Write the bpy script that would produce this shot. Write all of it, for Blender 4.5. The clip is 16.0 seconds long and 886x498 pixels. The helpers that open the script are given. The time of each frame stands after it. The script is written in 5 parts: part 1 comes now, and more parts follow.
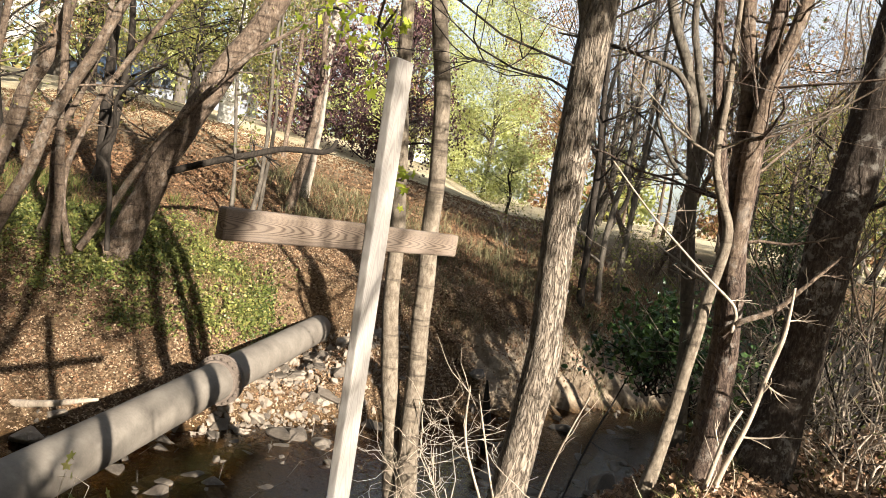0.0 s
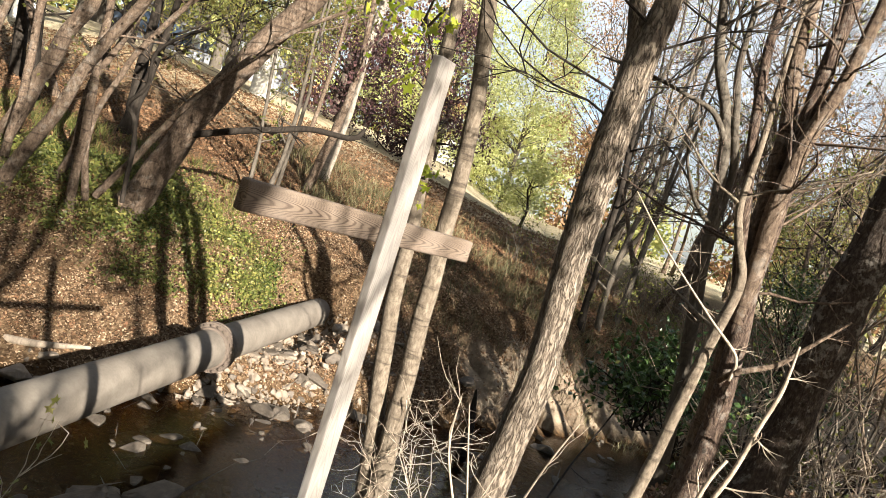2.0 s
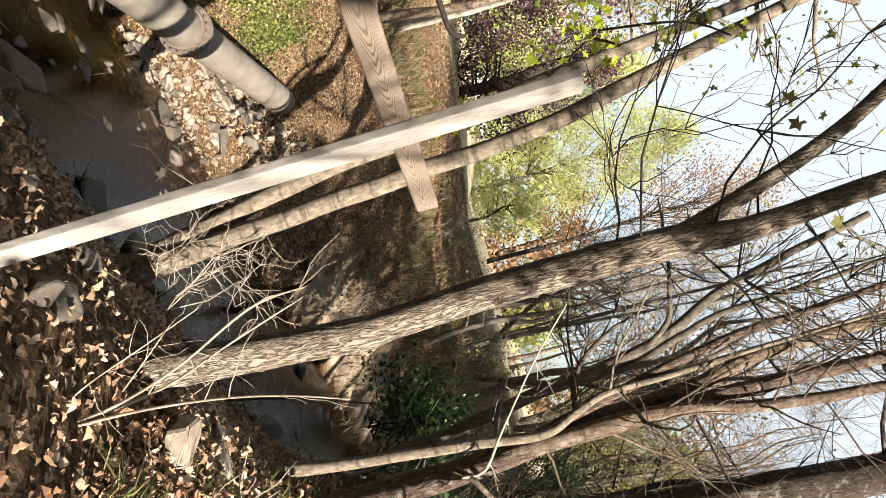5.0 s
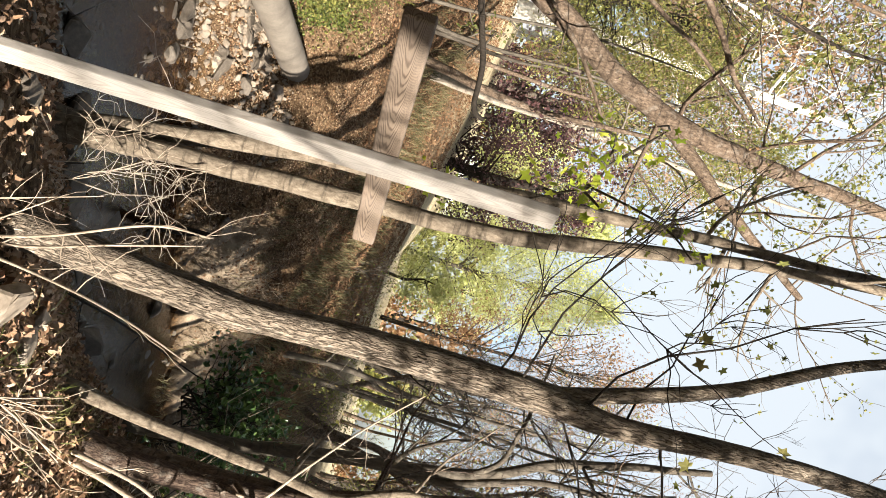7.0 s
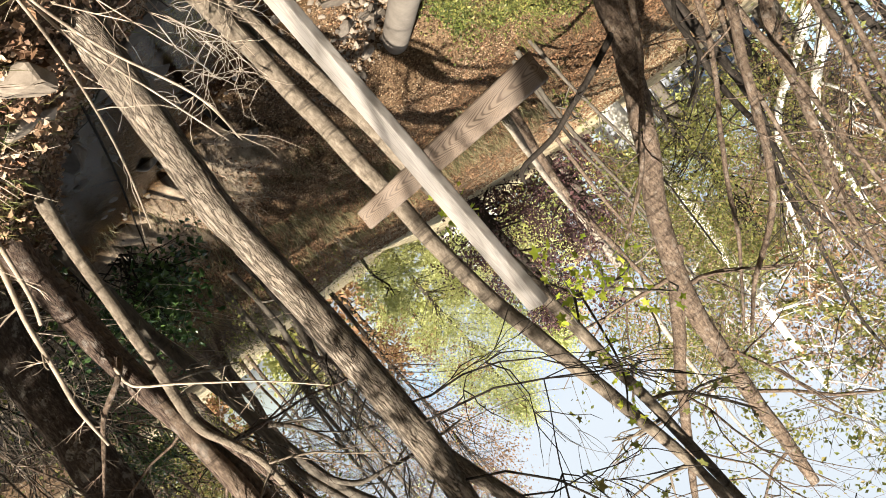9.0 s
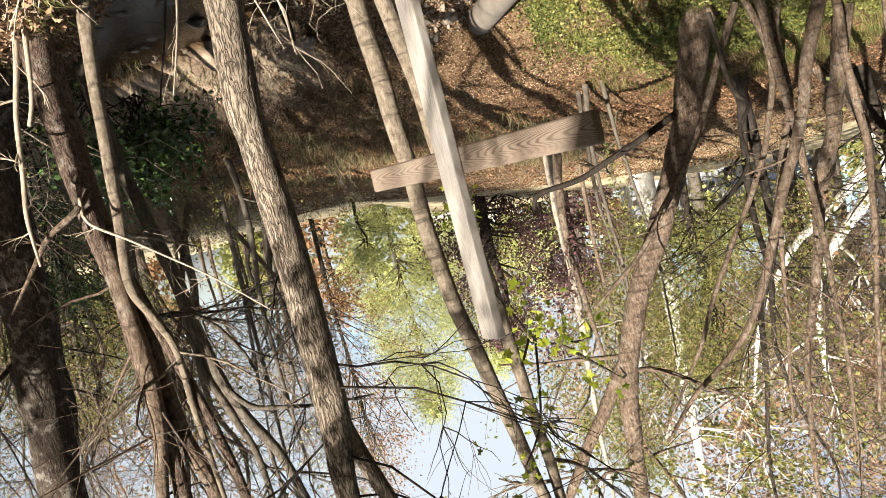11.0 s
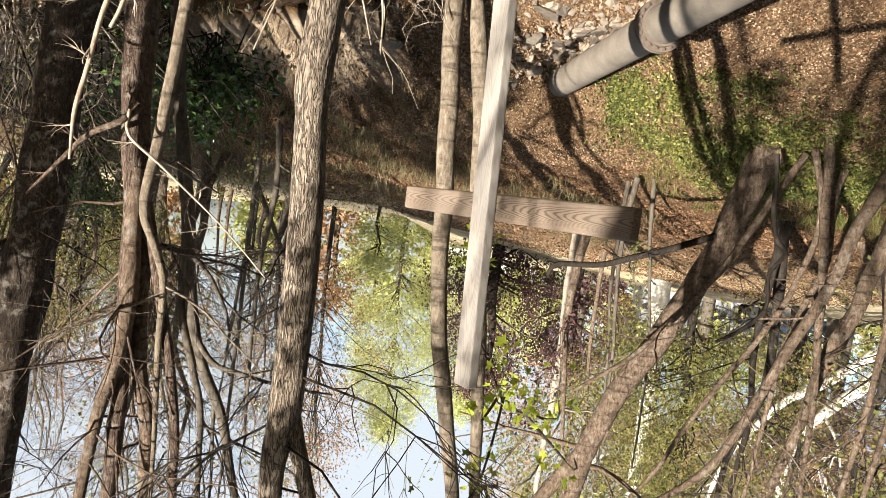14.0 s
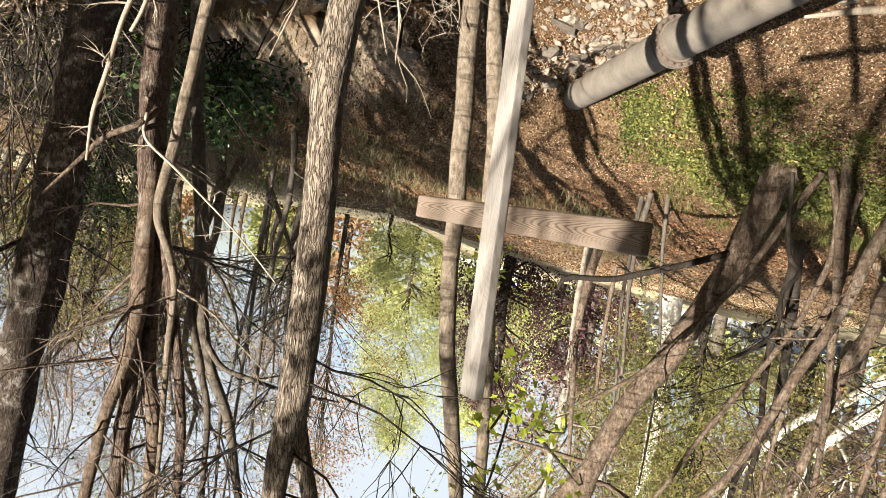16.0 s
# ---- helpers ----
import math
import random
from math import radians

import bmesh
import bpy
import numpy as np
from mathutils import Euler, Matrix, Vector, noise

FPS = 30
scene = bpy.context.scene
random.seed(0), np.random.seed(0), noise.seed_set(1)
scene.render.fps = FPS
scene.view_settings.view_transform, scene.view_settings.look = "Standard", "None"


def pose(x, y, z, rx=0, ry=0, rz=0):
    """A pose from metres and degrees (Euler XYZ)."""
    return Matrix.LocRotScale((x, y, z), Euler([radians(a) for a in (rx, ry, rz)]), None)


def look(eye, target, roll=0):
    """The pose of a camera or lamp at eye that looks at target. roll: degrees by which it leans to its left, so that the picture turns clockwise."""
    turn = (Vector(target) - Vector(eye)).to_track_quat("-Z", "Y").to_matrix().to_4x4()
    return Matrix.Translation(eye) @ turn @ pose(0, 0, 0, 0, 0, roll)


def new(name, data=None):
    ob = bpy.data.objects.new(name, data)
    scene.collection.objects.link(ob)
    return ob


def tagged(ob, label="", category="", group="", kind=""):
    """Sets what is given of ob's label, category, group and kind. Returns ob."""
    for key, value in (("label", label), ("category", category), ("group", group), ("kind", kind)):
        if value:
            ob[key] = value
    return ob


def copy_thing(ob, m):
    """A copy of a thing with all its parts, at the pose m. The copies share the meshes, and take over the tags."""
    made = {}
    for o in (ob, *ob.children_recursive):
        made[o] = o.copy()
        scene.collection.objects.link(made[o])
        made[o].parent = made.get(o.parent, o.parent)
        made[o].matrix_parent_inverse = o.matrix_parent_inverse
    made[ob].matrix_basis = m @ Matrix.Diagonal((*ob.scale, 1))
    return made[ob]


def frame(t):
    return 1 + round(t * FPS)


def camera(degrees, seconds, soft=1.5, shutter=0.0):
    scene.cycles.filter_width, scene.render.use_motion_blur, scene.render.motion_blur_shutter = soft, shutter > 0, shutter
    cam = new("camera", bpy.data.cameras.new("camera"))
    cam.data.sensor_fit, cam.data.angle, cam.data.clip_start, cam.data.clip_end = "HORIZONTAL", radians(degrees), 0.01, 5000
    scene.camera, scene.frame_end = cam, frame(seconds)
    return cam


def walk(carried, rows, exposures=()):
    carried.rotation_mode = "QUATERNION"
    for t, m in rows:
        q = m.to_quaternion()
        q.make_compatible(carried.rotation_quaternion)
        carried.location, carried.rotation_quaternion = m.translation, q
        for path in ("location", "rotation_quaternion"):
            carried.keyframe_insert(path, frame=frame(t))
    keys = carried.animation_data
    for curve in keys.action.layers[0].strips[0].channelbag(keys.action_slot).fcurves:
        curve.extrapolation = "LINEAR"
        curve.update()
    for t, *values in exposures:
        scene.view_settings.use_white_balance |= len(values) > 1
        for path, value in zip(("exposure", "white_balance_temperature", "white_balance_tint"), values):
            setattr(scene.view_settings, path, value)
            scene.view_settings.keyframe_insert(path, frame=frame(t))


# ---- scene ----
cam = camera(65.0, 16.0, soft=0.45)
walk(cam, [
    (0.0, pose(-0.001, 0.001, 1.600, 84.93, -9.26, 0.82)),
    (0.5, pose(-0.002, 0.004, 1.599, 84.77, -9.67, 0.96)),
    (1.0, pose(-0.006, 0.008, 1.599, 84.51, -10.79, 1.20)),
    (1.5, pose(-0.011, 0.014, 1.598, 84.47, -13.16, 1.59)),
    (2.0, pose(-0.018, 0.020, 1.597, 84.77, -18.01, 2.38)),
    (2.5, pose(-0.023, 0.026, 1.596, 84.53, -25.19, 3.52)),
    (3.0, pose(-0.024, 0.029, 1.596, 83.27, -33.62, 4.26)),
    (3.5, pose(-0.034, 0.037, 1.594, 81.72, -42.83, 4.80)),
    (4.0, pose(-0.053, 0.050, 1.588, 79.99, -53.11, 5.01)),
    (4.5, pose(-0.076, 0.063, 1.580, 78.19, -63.72, 5.45)),
    (5.0, pose(-0.095, 0.073, 1.573, 75.95, -73.90, 7.00)),
    (5.5, pose(-0.103, 0.074, 1.568, 70.36, -82.87, 13.10)),
    (6.0, pose(-0.104, 0.069, 1.564, -75.75, -88.71, 160.26)),
    (6.5, pose(-0.102, 0.063, 1.562, -100.82, -80.08, -172.90)),
    (7.0, pose(-0.096, 0.057, 1.560, -98.80, -72.49, -173.26)),
    (7.5, pose(-0.090, 0.049, 1.555, -95.04, -64.03, -175.15)),
    (8.0, pose(-0.086, 0.040, 1.549, -93.90, -56.43, -176.05)),
    (8.5, pose(-0.081, 0.033, 1.544, -93.67, -48.82, -176.76)),
    (9.0, pose(-0.076, 0.030, 1.537, -93.35, -40.13, -176.99)),
    (9.5, pose(-0.075, 0.031, 1.526, -93.44, -32.10, -177.06)),
    (10.0, pose(-0.078, 0.037, 1.510, -93.93, -25.23, -177.08)),
    (10.5, pose(-0.083, 0.044, 1.493, -94.45, -19.32, -177.21)),
    (11.0, pose(-0.087, 0.051, 1.479, -94.69, -14.14, -177.49)),
    (11.5, pose(-0.088, 0.053, 1.473, -94.34, -9.50, -177.93)),
    (12.0, pose(-0.086, 0.051, 1.472, -93.59, -5.03, -178.18)),
    (12.5, pose(-0.085, 0.050, 1.470, -93.09, -1.14, -178.34)),
    (13.0, pose(-0.083, 0.049, 1.469, -92.73, 2.37, -178.64)),
    (13.5, pose(-0.083, 0.048, 1.469, -92.39, 4.78, -179.05)),
    (14.0, pose(-0.084, 0.048, 1.468, -91.99, 6.32, -179.53)),
    (14.5, pose(-0.085, 0.049, 1.468, -91.70, 7.11, -179.92)),
    (15.0, pose(-0.086, 0.049, 1.468, -91.56, 7.49, 179.85)),
    (15.5, pose(-0.088, 0.049, 1.468, -91.37, 7.68, 179.63)),
    (16.0, pose(-0.090, 0.049, 1.469, -91.27, 7.80, 179.47)),
], exposures=((0.0, 2.1), (5.0, 2.08), (8.0, 1.92), (16.0, 1.9)))

# ---- light ----
SUN = Vector((3.825, -5.1, 2.42)).normalized()
world = bpy.data.worlds.new("world")
scene.world = world
world.use_nodes = True
wn = world.node_tree
sky = wn.nodes.new("ShaderNodeTexSky")
sky.sky_type = 'NISHITA'
sky.sun_disc = False
sky.sun_elevation = math.asin(SUN.z)
sky.sun_rotation = math.atan2(SUN.x, SUN.y)
sky.air_density, sky.dust_density, sky.ozone_density = 0.9, 2.2, 0.5
# thin bright cloud drifting over the whole blue dome
veil = wn.nodes.new("ShaderNodeTexNoise")
veil.inputs["Scale"].default_value, veil.inputs["Detail"].default_value, veil.inputs["Roughness"].default_value = 1.7, 5.0, 0.55
wn.links.new(wn.nodes.new("ShaderNodeTexCoord").outputs["Generated"], veil.inputs["Vector"])
cover = wn.nodes.new("ShaderNodeMapRange")
cover.interpolation_type = 'SMOOTHSTEP'
cover.inputs[1].default_value, cover.inputs[2].default_value, cover.inputs[3].default_value, cover.inputs[4].default_value = 0.42, 0.58, 0.06, 0.9
wn.links.new(veil.outputs["Fac"], cover.inputs[0])
cloud = wn.nodes.new("ShaderNodeMix")
cloud.data_type = 'RGBA'
wn.links.new(cover.outputs[0], cloud.inputs[0])
wn.links.new(sky.outputs[0], cloud.inputs[6])
cloud.inputs[7].default_value = (3.75, 4.05, 4.3, 1)
wn.links.new(cloud.outputs[2], wn.nodes["Background"].inputs[0])
wn.nodes["Background"].inputs[1].default_value = 0.062
sun = new("sun", bpy.data.lights.new("sun", 'SUN'))
sun.data.energy, sun.data.angle, sun.data.color = 5.0, radians(0.55), (1.0, 0.935, 0.85)
sun.matrix_world = look((0, 0, 0), -SUN) 


# ---- materials ----
def mat(name, rough=0.8, spec=0.3):
    m = bpy.data.materials.new(name)
    m.use_nodes = True
    b = m.node_tree.nodes["Principled BSDF"]
    b.inputs["Roughness"].default_value = rough
    b.inputs["Specular IOR Level"].default_value = spec
    return m, m.node_tree, b


def nodes_noise(nt, scale, detail=6, rough=0.6, vec=None, stretch=None, dist=0.0):
    n = nt.nodes.new("ShaderNodeTexNoise")
    n.inputs["Scale"].default_value = scale
    n.inputs["Detail"].default_value = detail
    n.inputs["Roughness"].default_value = rough
    n.inputs["Distortion"].default_value = dist
    if vec is None:
        vec = nt.nodes.new("ShaderNodeTexCoord").outputs["Object"]
    if stretch:
        mp = nt.nodes.new("ShaderNodeMapping")
        mp.inputs["Scale"].default_value = stretch
        nt.links.new(vec, mp.inputs[0])
        vec = mp.outputs[0]
    nt.links.new(vec, n.inputs["Vector"])
    return n.outputs["Fac"]


def ramp(nt, fac, stops):
    r = nt.nodes.new("ShaderNodeValToRGB")
    els = r.color_ramp.elements
    while len(els) < len(stops):
        els.new(0.5)
    for e, (p, c) in zip(els, stops):
        e.position, e.color = p, (*c, 1)
    nt.links.new(fac, r.inputs[0])
    return r.outputs[0]


def mixc(nt, fac, a, b, mode='MIX'):
    m = nt.nodes.new("ShaderNodeMix")
    m.data_type, m.blend_type = 'RGBA', mode
    for sock, v in ((0, fac), (6, a), (7, b)):
        if isinstance(v, (int, float)):
            m.inputs[sock].default_value = v
        elif isinstance(v, tuple):
            m.inputs[sock].default_value = (*v, 1)
        else:
            nt.links.new(v, m.inputs[sock])
    return m.outputs[2]


def bump(nt, b, height, strength=0.5, dist=0.02):
    n = nt.nodes.new("ShaderNodeBump")
    n.inputs["Strength"].default_value = strength
    n.inputs["Distance"].default_value = dist
    nt.links.new(height, n.inputs["Height"])
    nt.links.new(n.outputs[0], b.inputs["Normal"])


def bark_mat(name, dark, mid, light, ridge=22.0, tall=0.16, strength=0.8, furrow=0.0, blotch=0.0, band=0.3):
    """Bark: stretched grain, patches, optional furrows between plates, pale scabs and cross bands; strong bands imitate
    dappled shade.
    """
    m, nt, b = mat(name, 0.92, 0.12)
    tc = nt.nodes.new("ShaderNodeTexCoord").outputs["Object"]
    warp = nt.nodes.new("ShaderNodeTexNoise")
    warp.inputs["Scale"].default_value = 16
    warp.inputs["Detail"].default_value = 5
    nt.links.new(tc, warp.inputs["Vector"])
    wv = nt.nodes.new("ShaderNodeMix")
    wv.data_type, wv.blend_type = 'RGBA', 'ADD'
    wv.inputs[0].default_value = 0.02
    nt.links.new(tc, wv.inputs[6])
    nt.links.new(warp.outputs["Color"], wv.inputs[7])
    fine = nodes_noise(nt, ridge * 1.6, 8, 0.7, wv.outputs[2], stretch=(1, 1, tall))
    big = nodes_noise(nt, 2.6, 5, 0.65, tc)
    col = ramp(nt, fine, [(0.32, dark), (0.5, mid), (0.68, light)])
    col = mixc(nt, ramp(nt, big, [(0.4, (0, 0, 0)), (0.65, (0.6, 0.6, 0.6))]), col, mixc(nt, 0.35, mid, dark))
    height = fine
    if furrow:
        crack = nodes_noise(nt, furrow, 3, 0.55, wv.outputs[2], stretch=(1, 1, 0.16), dist=0.4)
        fold = nt.nodes.new("ShaderNodeMath")
        fold.operation = 'SUBTRACT'
        fold.inputs[1].default_value = 0.5
        nt.links.new(crack, fold.inputs[0])
        side = nt.nodes.new("ShaderNodeMath")
        side.operation = 'ABSOLUTE'
        nt.links.new(fold.outputs[0], side.inputs[0])
        gap = ramp(nt, side.outputs[0], [(0.0, (0.3, 0.3, 0.3)), (0.03, (0.65, 0.65, 0.65)), (0.08, (1, 1, 1))])
        col = mixc(nt, gap, tuple(v * 0.9 for v in dark), col)
        mu = nt.nodes.new("ShaderNodeMath")
        mu.operation = 'MULTIPLY_ADD'
        mu.inputs[1].default_value = 0.35
        nt.links.new(fine, mu.inputs[0])
        nt.links.new(gap, mu.inputs[2])
        height = mu.outputs[0]
    if band:
        rings = nodes_noise(nt, 9, 4, 0.6, tc, stretch=(0.35, 0.35, 2.4))
        col = mixc(nt, ramp(nt, rings, [(0.55, (0, 0, 0)), (0.68, (band, band, band))]), col, tuple(v * 0.6 for v in dark))
    if blotch:
        sp = nodes_noise(nt, 9, 5, 0.7, tc)
        col = mixc(nt, ramp(nt, sp, [(0.54, (0, 0, 0)), (0.62, (blotch, blotch, blotch))]), col, (0.44, 0.41, 0.35))
    nt.links.new(col, b.inputs["Base Color"])
    bump(nt, b, height, strength, 0.02 if furrow else 0.022)
    return m


def leaf_mat(name, cols, trans=0.35, rough=0.55):
    m, nt, b = mat(name, rough, 0.25)
    geo = nt.nodes.new("ShaderNodeNewGeometry")
    k = len(cols)
    col = ramp(nt, geo.outputs["Random Per Island"], [(i / max(1, k - 1), c) for i, c in enumerate(cols)])
    col = mixc(nt, 0.22, col, ramp(nt, nodes_noise(nt, 1.2, 3), [(0.3, cols[0]), (0.7, cols[-1])]))
    nt.links.new(col, b.inputs["Base Color"])
    if trans:
        t = nt.nodes.new("ShaderNodeBsdfTranslucent")
        nt.links.new(col, t.inputs[0])
        mx = nt.nodes.new("ShaderNodeMixShader")
        mx.inputs[0].default_value = trans
        nt.links.new(b.outputs[0], mx.inputs[1])
        nt.links.new(t.outputs[0], mx.inputs[2])
        nt.links.new(mx.outputs[0], nt.nodes["Material Output"].inputs[0])
    return m


BARK_RIDGED = bark_mat("bark_ridged", (0.066, 0.0502, 0.037), (0.238, 0.191, 0.141), (0.37, 0.317, 0.251), 40, 0.3, 1.0, 66)
BARK_SMOOTH = bark_mat("bark_smooth", (0.0536, 0.0405, 0.0283), (0.153, 0.122, 0.088), (0.253, 0.211, 0.157), 20, 0.5, 0.8, band=0.7)
# raised contrast and dark bands: bark texture plus dappled shade put into the colour
BARK_BROWN = bark_mat("bark_brown", (0.0246, 0.0164, 0.0115), (0.119, 0.0853, 0.059), (0.238, 0.176, 0.127), 24, 0.45, 1.0, 0, 0.15, band=0.7)
BARK_RED = bark_mat("bark_red", (0.0294, 0.0191, 0.0162), (0.1, 0.0704, 0.0512), (0.188, 0.138, 0.102), 28, 0.35, 0.7, 55, 0.2)
BARK_SCALY = bark_mat("bark_scaly", (0.015, 0.0112, 0.00825), (0.0525, 0.0398, 0.03), (0.128, 0.105, 0.0825), 30, 0.4, 1.0, 0, 0.3)
BARK_DARK = bark_mat("bark_dark", (0.0114, 0.00952, 0.00762), (0.0286, 0.0229, 0.0175), (0.0533, 0.0438, 0.0343), 20, 0.25, 0.6)
BARK_GREY = bark_mat("bark_grey", (0.041, 0.0341, 0.0265), (0.0975, 0.0818, 0.063), (0.164, 0.143, 0.109), 18, 0.3, 0.6)
BARK_WHITE = bark_mat("bark_white", (0.3, 0.27, 0.22), (0.62, 0.59, 0.52), (0.78, 0.75, 0.68), 5, 0.5, 0.3)
BARK_CREAM = bark_mat("bark_cream", (0.115, 0.0936, 0.072), (0.288, 0.245, 0.191), (0.403, 0.36, 0.295), 8, 0.5, 0.4, band=0.6)
TWIG_PALE = bark_mat("twig_pale", (0.187, 0.145, 0.103), (0.337, 0.271, 0.201), (0.468, 0.393, 0.299), 30, 0.3, 0.3)

LEAF_GREEN = leaf_mat("leaf_green", [(0.0704, 0.088, 0.0229), (0.123, 0.145, 0.0352), (0.194, 0.207, 0.051), (0.282, 0.264, 0.0748), (0.246, 0.185, 0.0748)], 0.45)
LEAF_YELLOW = leaf_mat("leaf_yellow", [(0.25, 0.28, 0.07), (0.42, 0.45, 0.14), (0.56, 0.57, 0.24), (0.66, 0.65, 0.34)], 0.5)
LEAF_BRIGHT = leaf_mat("leaf_bright", [(0.25, 0.34, 0.03), (0.4, 0.45, 0.05), (0.5, 0.5, 0.06)], 0.5)
LEAF_PURPLE = leaf_mat("leaf_purple", [(0.02, 0.011, 0.012), (0.055, 0.027, 0.029), (0.13, 0.065, 0.06)], 0.2)
LEAF_RUST = leaf_mat("leaf_rust", [(0.12, 0.06, 0.032), (0.23, 0.125, 0.062), (0.34, 0.22, 0.11)], 0.35)
LEAF_HOLLY = leaf_mat("leaf_holly", [(0.015, 0.034, 0.013), (0.03, 0.062, 0.02), (0.06, 0.11, 0.032), (0.12, 0.18, 0.05)], 0.15, 0.28)
LEAF_OLD = leaf_mat("leaf_litter_old", [(0.0316, 0.0149, 0.00752), (0.104, 0.0496, 0.0233), (0.208, 0.112, 0.0542), (0.316, 0.199, 0.109), (0.149, 0.0604, 0.0278), (0.244, 0.141, 0.0714)], 0.1, 0.7)
LEAF_STRAW = leaf_mat("leaf_straw", [(0.111, 0.0675, 0.0374), (0.243, 0.161, 0.0935), (0.398, 0.285, 0.178), (0.53, 0.405, 0.271), (0.177, 0.0933, 0.0468)], 0.1, 0.75)
WEED = leaf_mat("dry_weed", [(0.0375, 0.0413, 0.015), (0.09, 0.0863, 0.0338), (0.173, 0.143, 0.0675), (0.255, 0.21, 0.12)], 0.25)
LEAF_HILL = leaf_mat("leaf_orange_brown", [(0.0504, 0.0252, 0.0115), (0.122, 0.0612, 0.0288), (0.202, 0.108, 0.054), (0.274, 0.18, 0.101)], 0.1, 0.7)
LEAF_PINK = leaf_mat("leaf_pale_brown", [(0.13, 0.08, 0.05), (0.22, 0.145, 0.095), (0.32, 0.23, 0.16)], 0.3)
LEAF_IVY = leaf_mat("leaf_ivy", [(0.0202, 0.0324, 0.00864), (0.0504, 0.0713, 0.0173), (0.101, 0.127, 0.0288), (0.179, 0.189, 0.048), (0.314, 0.27, 0.0864)], 0.25, 0.35)
LEAF_LITTER = leaf_mat("leaf_litter", [(0.07, 0.034, 0.017), (0.18, 0.092, 0.045), (0.31, 0.18, 0.095), (0.46, 0.32, 0.2), (0.24, 0.105, 0.05), (0.52, 0.41, 0.29)], 0.1, 0.65)
LEAF_GRASS = leaf_mat("leaf_grass", [(0.0281, 0.0506, 0.0084), (0.0788, 0.101, 0.0169), (0.158, 0.146, 0.0394), (0.203, 0.158, 0.0675)], 0.3)


def ground_mat():
    m, nt, b = mat("soil_and_litter", 0.95, 0.1)
    tc = nt.nodes.new("ShaderNodeTexCoord").outputs["Object"]
    fine = nodes_noise(nt, 28, 8, 0.7, tc)
    mid = nodes_noise(nt, 5, 6, 0.65, tc)
    big = nodes_noise(nt, 0.7, 4, 0.6, tc)
    vor = nt.nodes.new("ShaderNodeTexVoronoi")
    vor.inputs["Scale"].default_value = 34
    nt.links.new(tc, vor.inputs["Vector"])
    soil = ramp(nt, fine, [(0.32, (0.0198, 0.0116, 0.00648)), (0.5, (0.09, 0.0546, 0.0288)), (0.66, (0.242, 0.161, 0.09))])
    litter = ramp(nt, vor.outputs["Color"], [(0.1, (0.0173, 0.0104, 0.00634)), (0.4, (0.0749, 0.0449, 0.0242)), (0.65, (0.156, 0.104, 0.0576)), (0.9, (0.253, 0.184, 0.115))])
    col = mixc(nt, ramp(nt, mid, [(0.42, (0.15, 0.15, 0.15)), (0.58, (0.8, 0.8, 0.8))]), soil, litter)
    grass = ramp(nt, fine, [(0.3, (0.32, 0.26, 0.13)), (0.52, (0.55, 0.46, 0.29)), (0.7, (0.7, 0.62, 0.45))])
    at = nt.nodes.new("ShaderNodeAttribute")
    at.attribute_name = "lawn"
    lawn = nt.nodes.new("ShaderNodeMath")
    lawn.operation = 'MULTIPLY'
    nt.links.new(at.outputs["Fac"], lawn.inputs[0])
    nt.links.new(ramp(nt, big, [(0.3, (0.45, 0.45, 0.45)), (0.6, (1, 1, 1))]), lawn.inputs[1])
    col = mixc(nt, lawn.outputs[0], col, grass)
    clay = ramp(nt, mid, [(0.35, (0.17, 0.125, 0.085)), (0.65, (0.38, 0.3, 0.21))])
    ac = nt.nodes.new("ShaderNodeAttribute")
    ac.attribute_name = "clay"
    col = mixc(nt, ac.outputs["Fac"], col, clay)
    silt = ramp(nt, fine, [(0.3, (0.02, 0.011, 0.005)), (0.55, (0.065, 0.036, 0.014)), (0.72, (0.18, 0.1, 0.038))])
    aw = nt.nodes.new("ShaderNodeAttribute")
    aw.attribute_name = "wet"
    col = mixc(nt, aw.outputs["Fac"], col, silt)
    nt.links.new(col, b.inputs["Base Color"])
    add = nt.nodes.new("ShaderNodeMath")
    nt.links.new(fine, add.inputs[0])
    nt.links.new(mid, add.inputs[1])
    bump(nt, b, add.outputs[0], 0.9, 0.05)
    return m


GROUND = ground_mat()


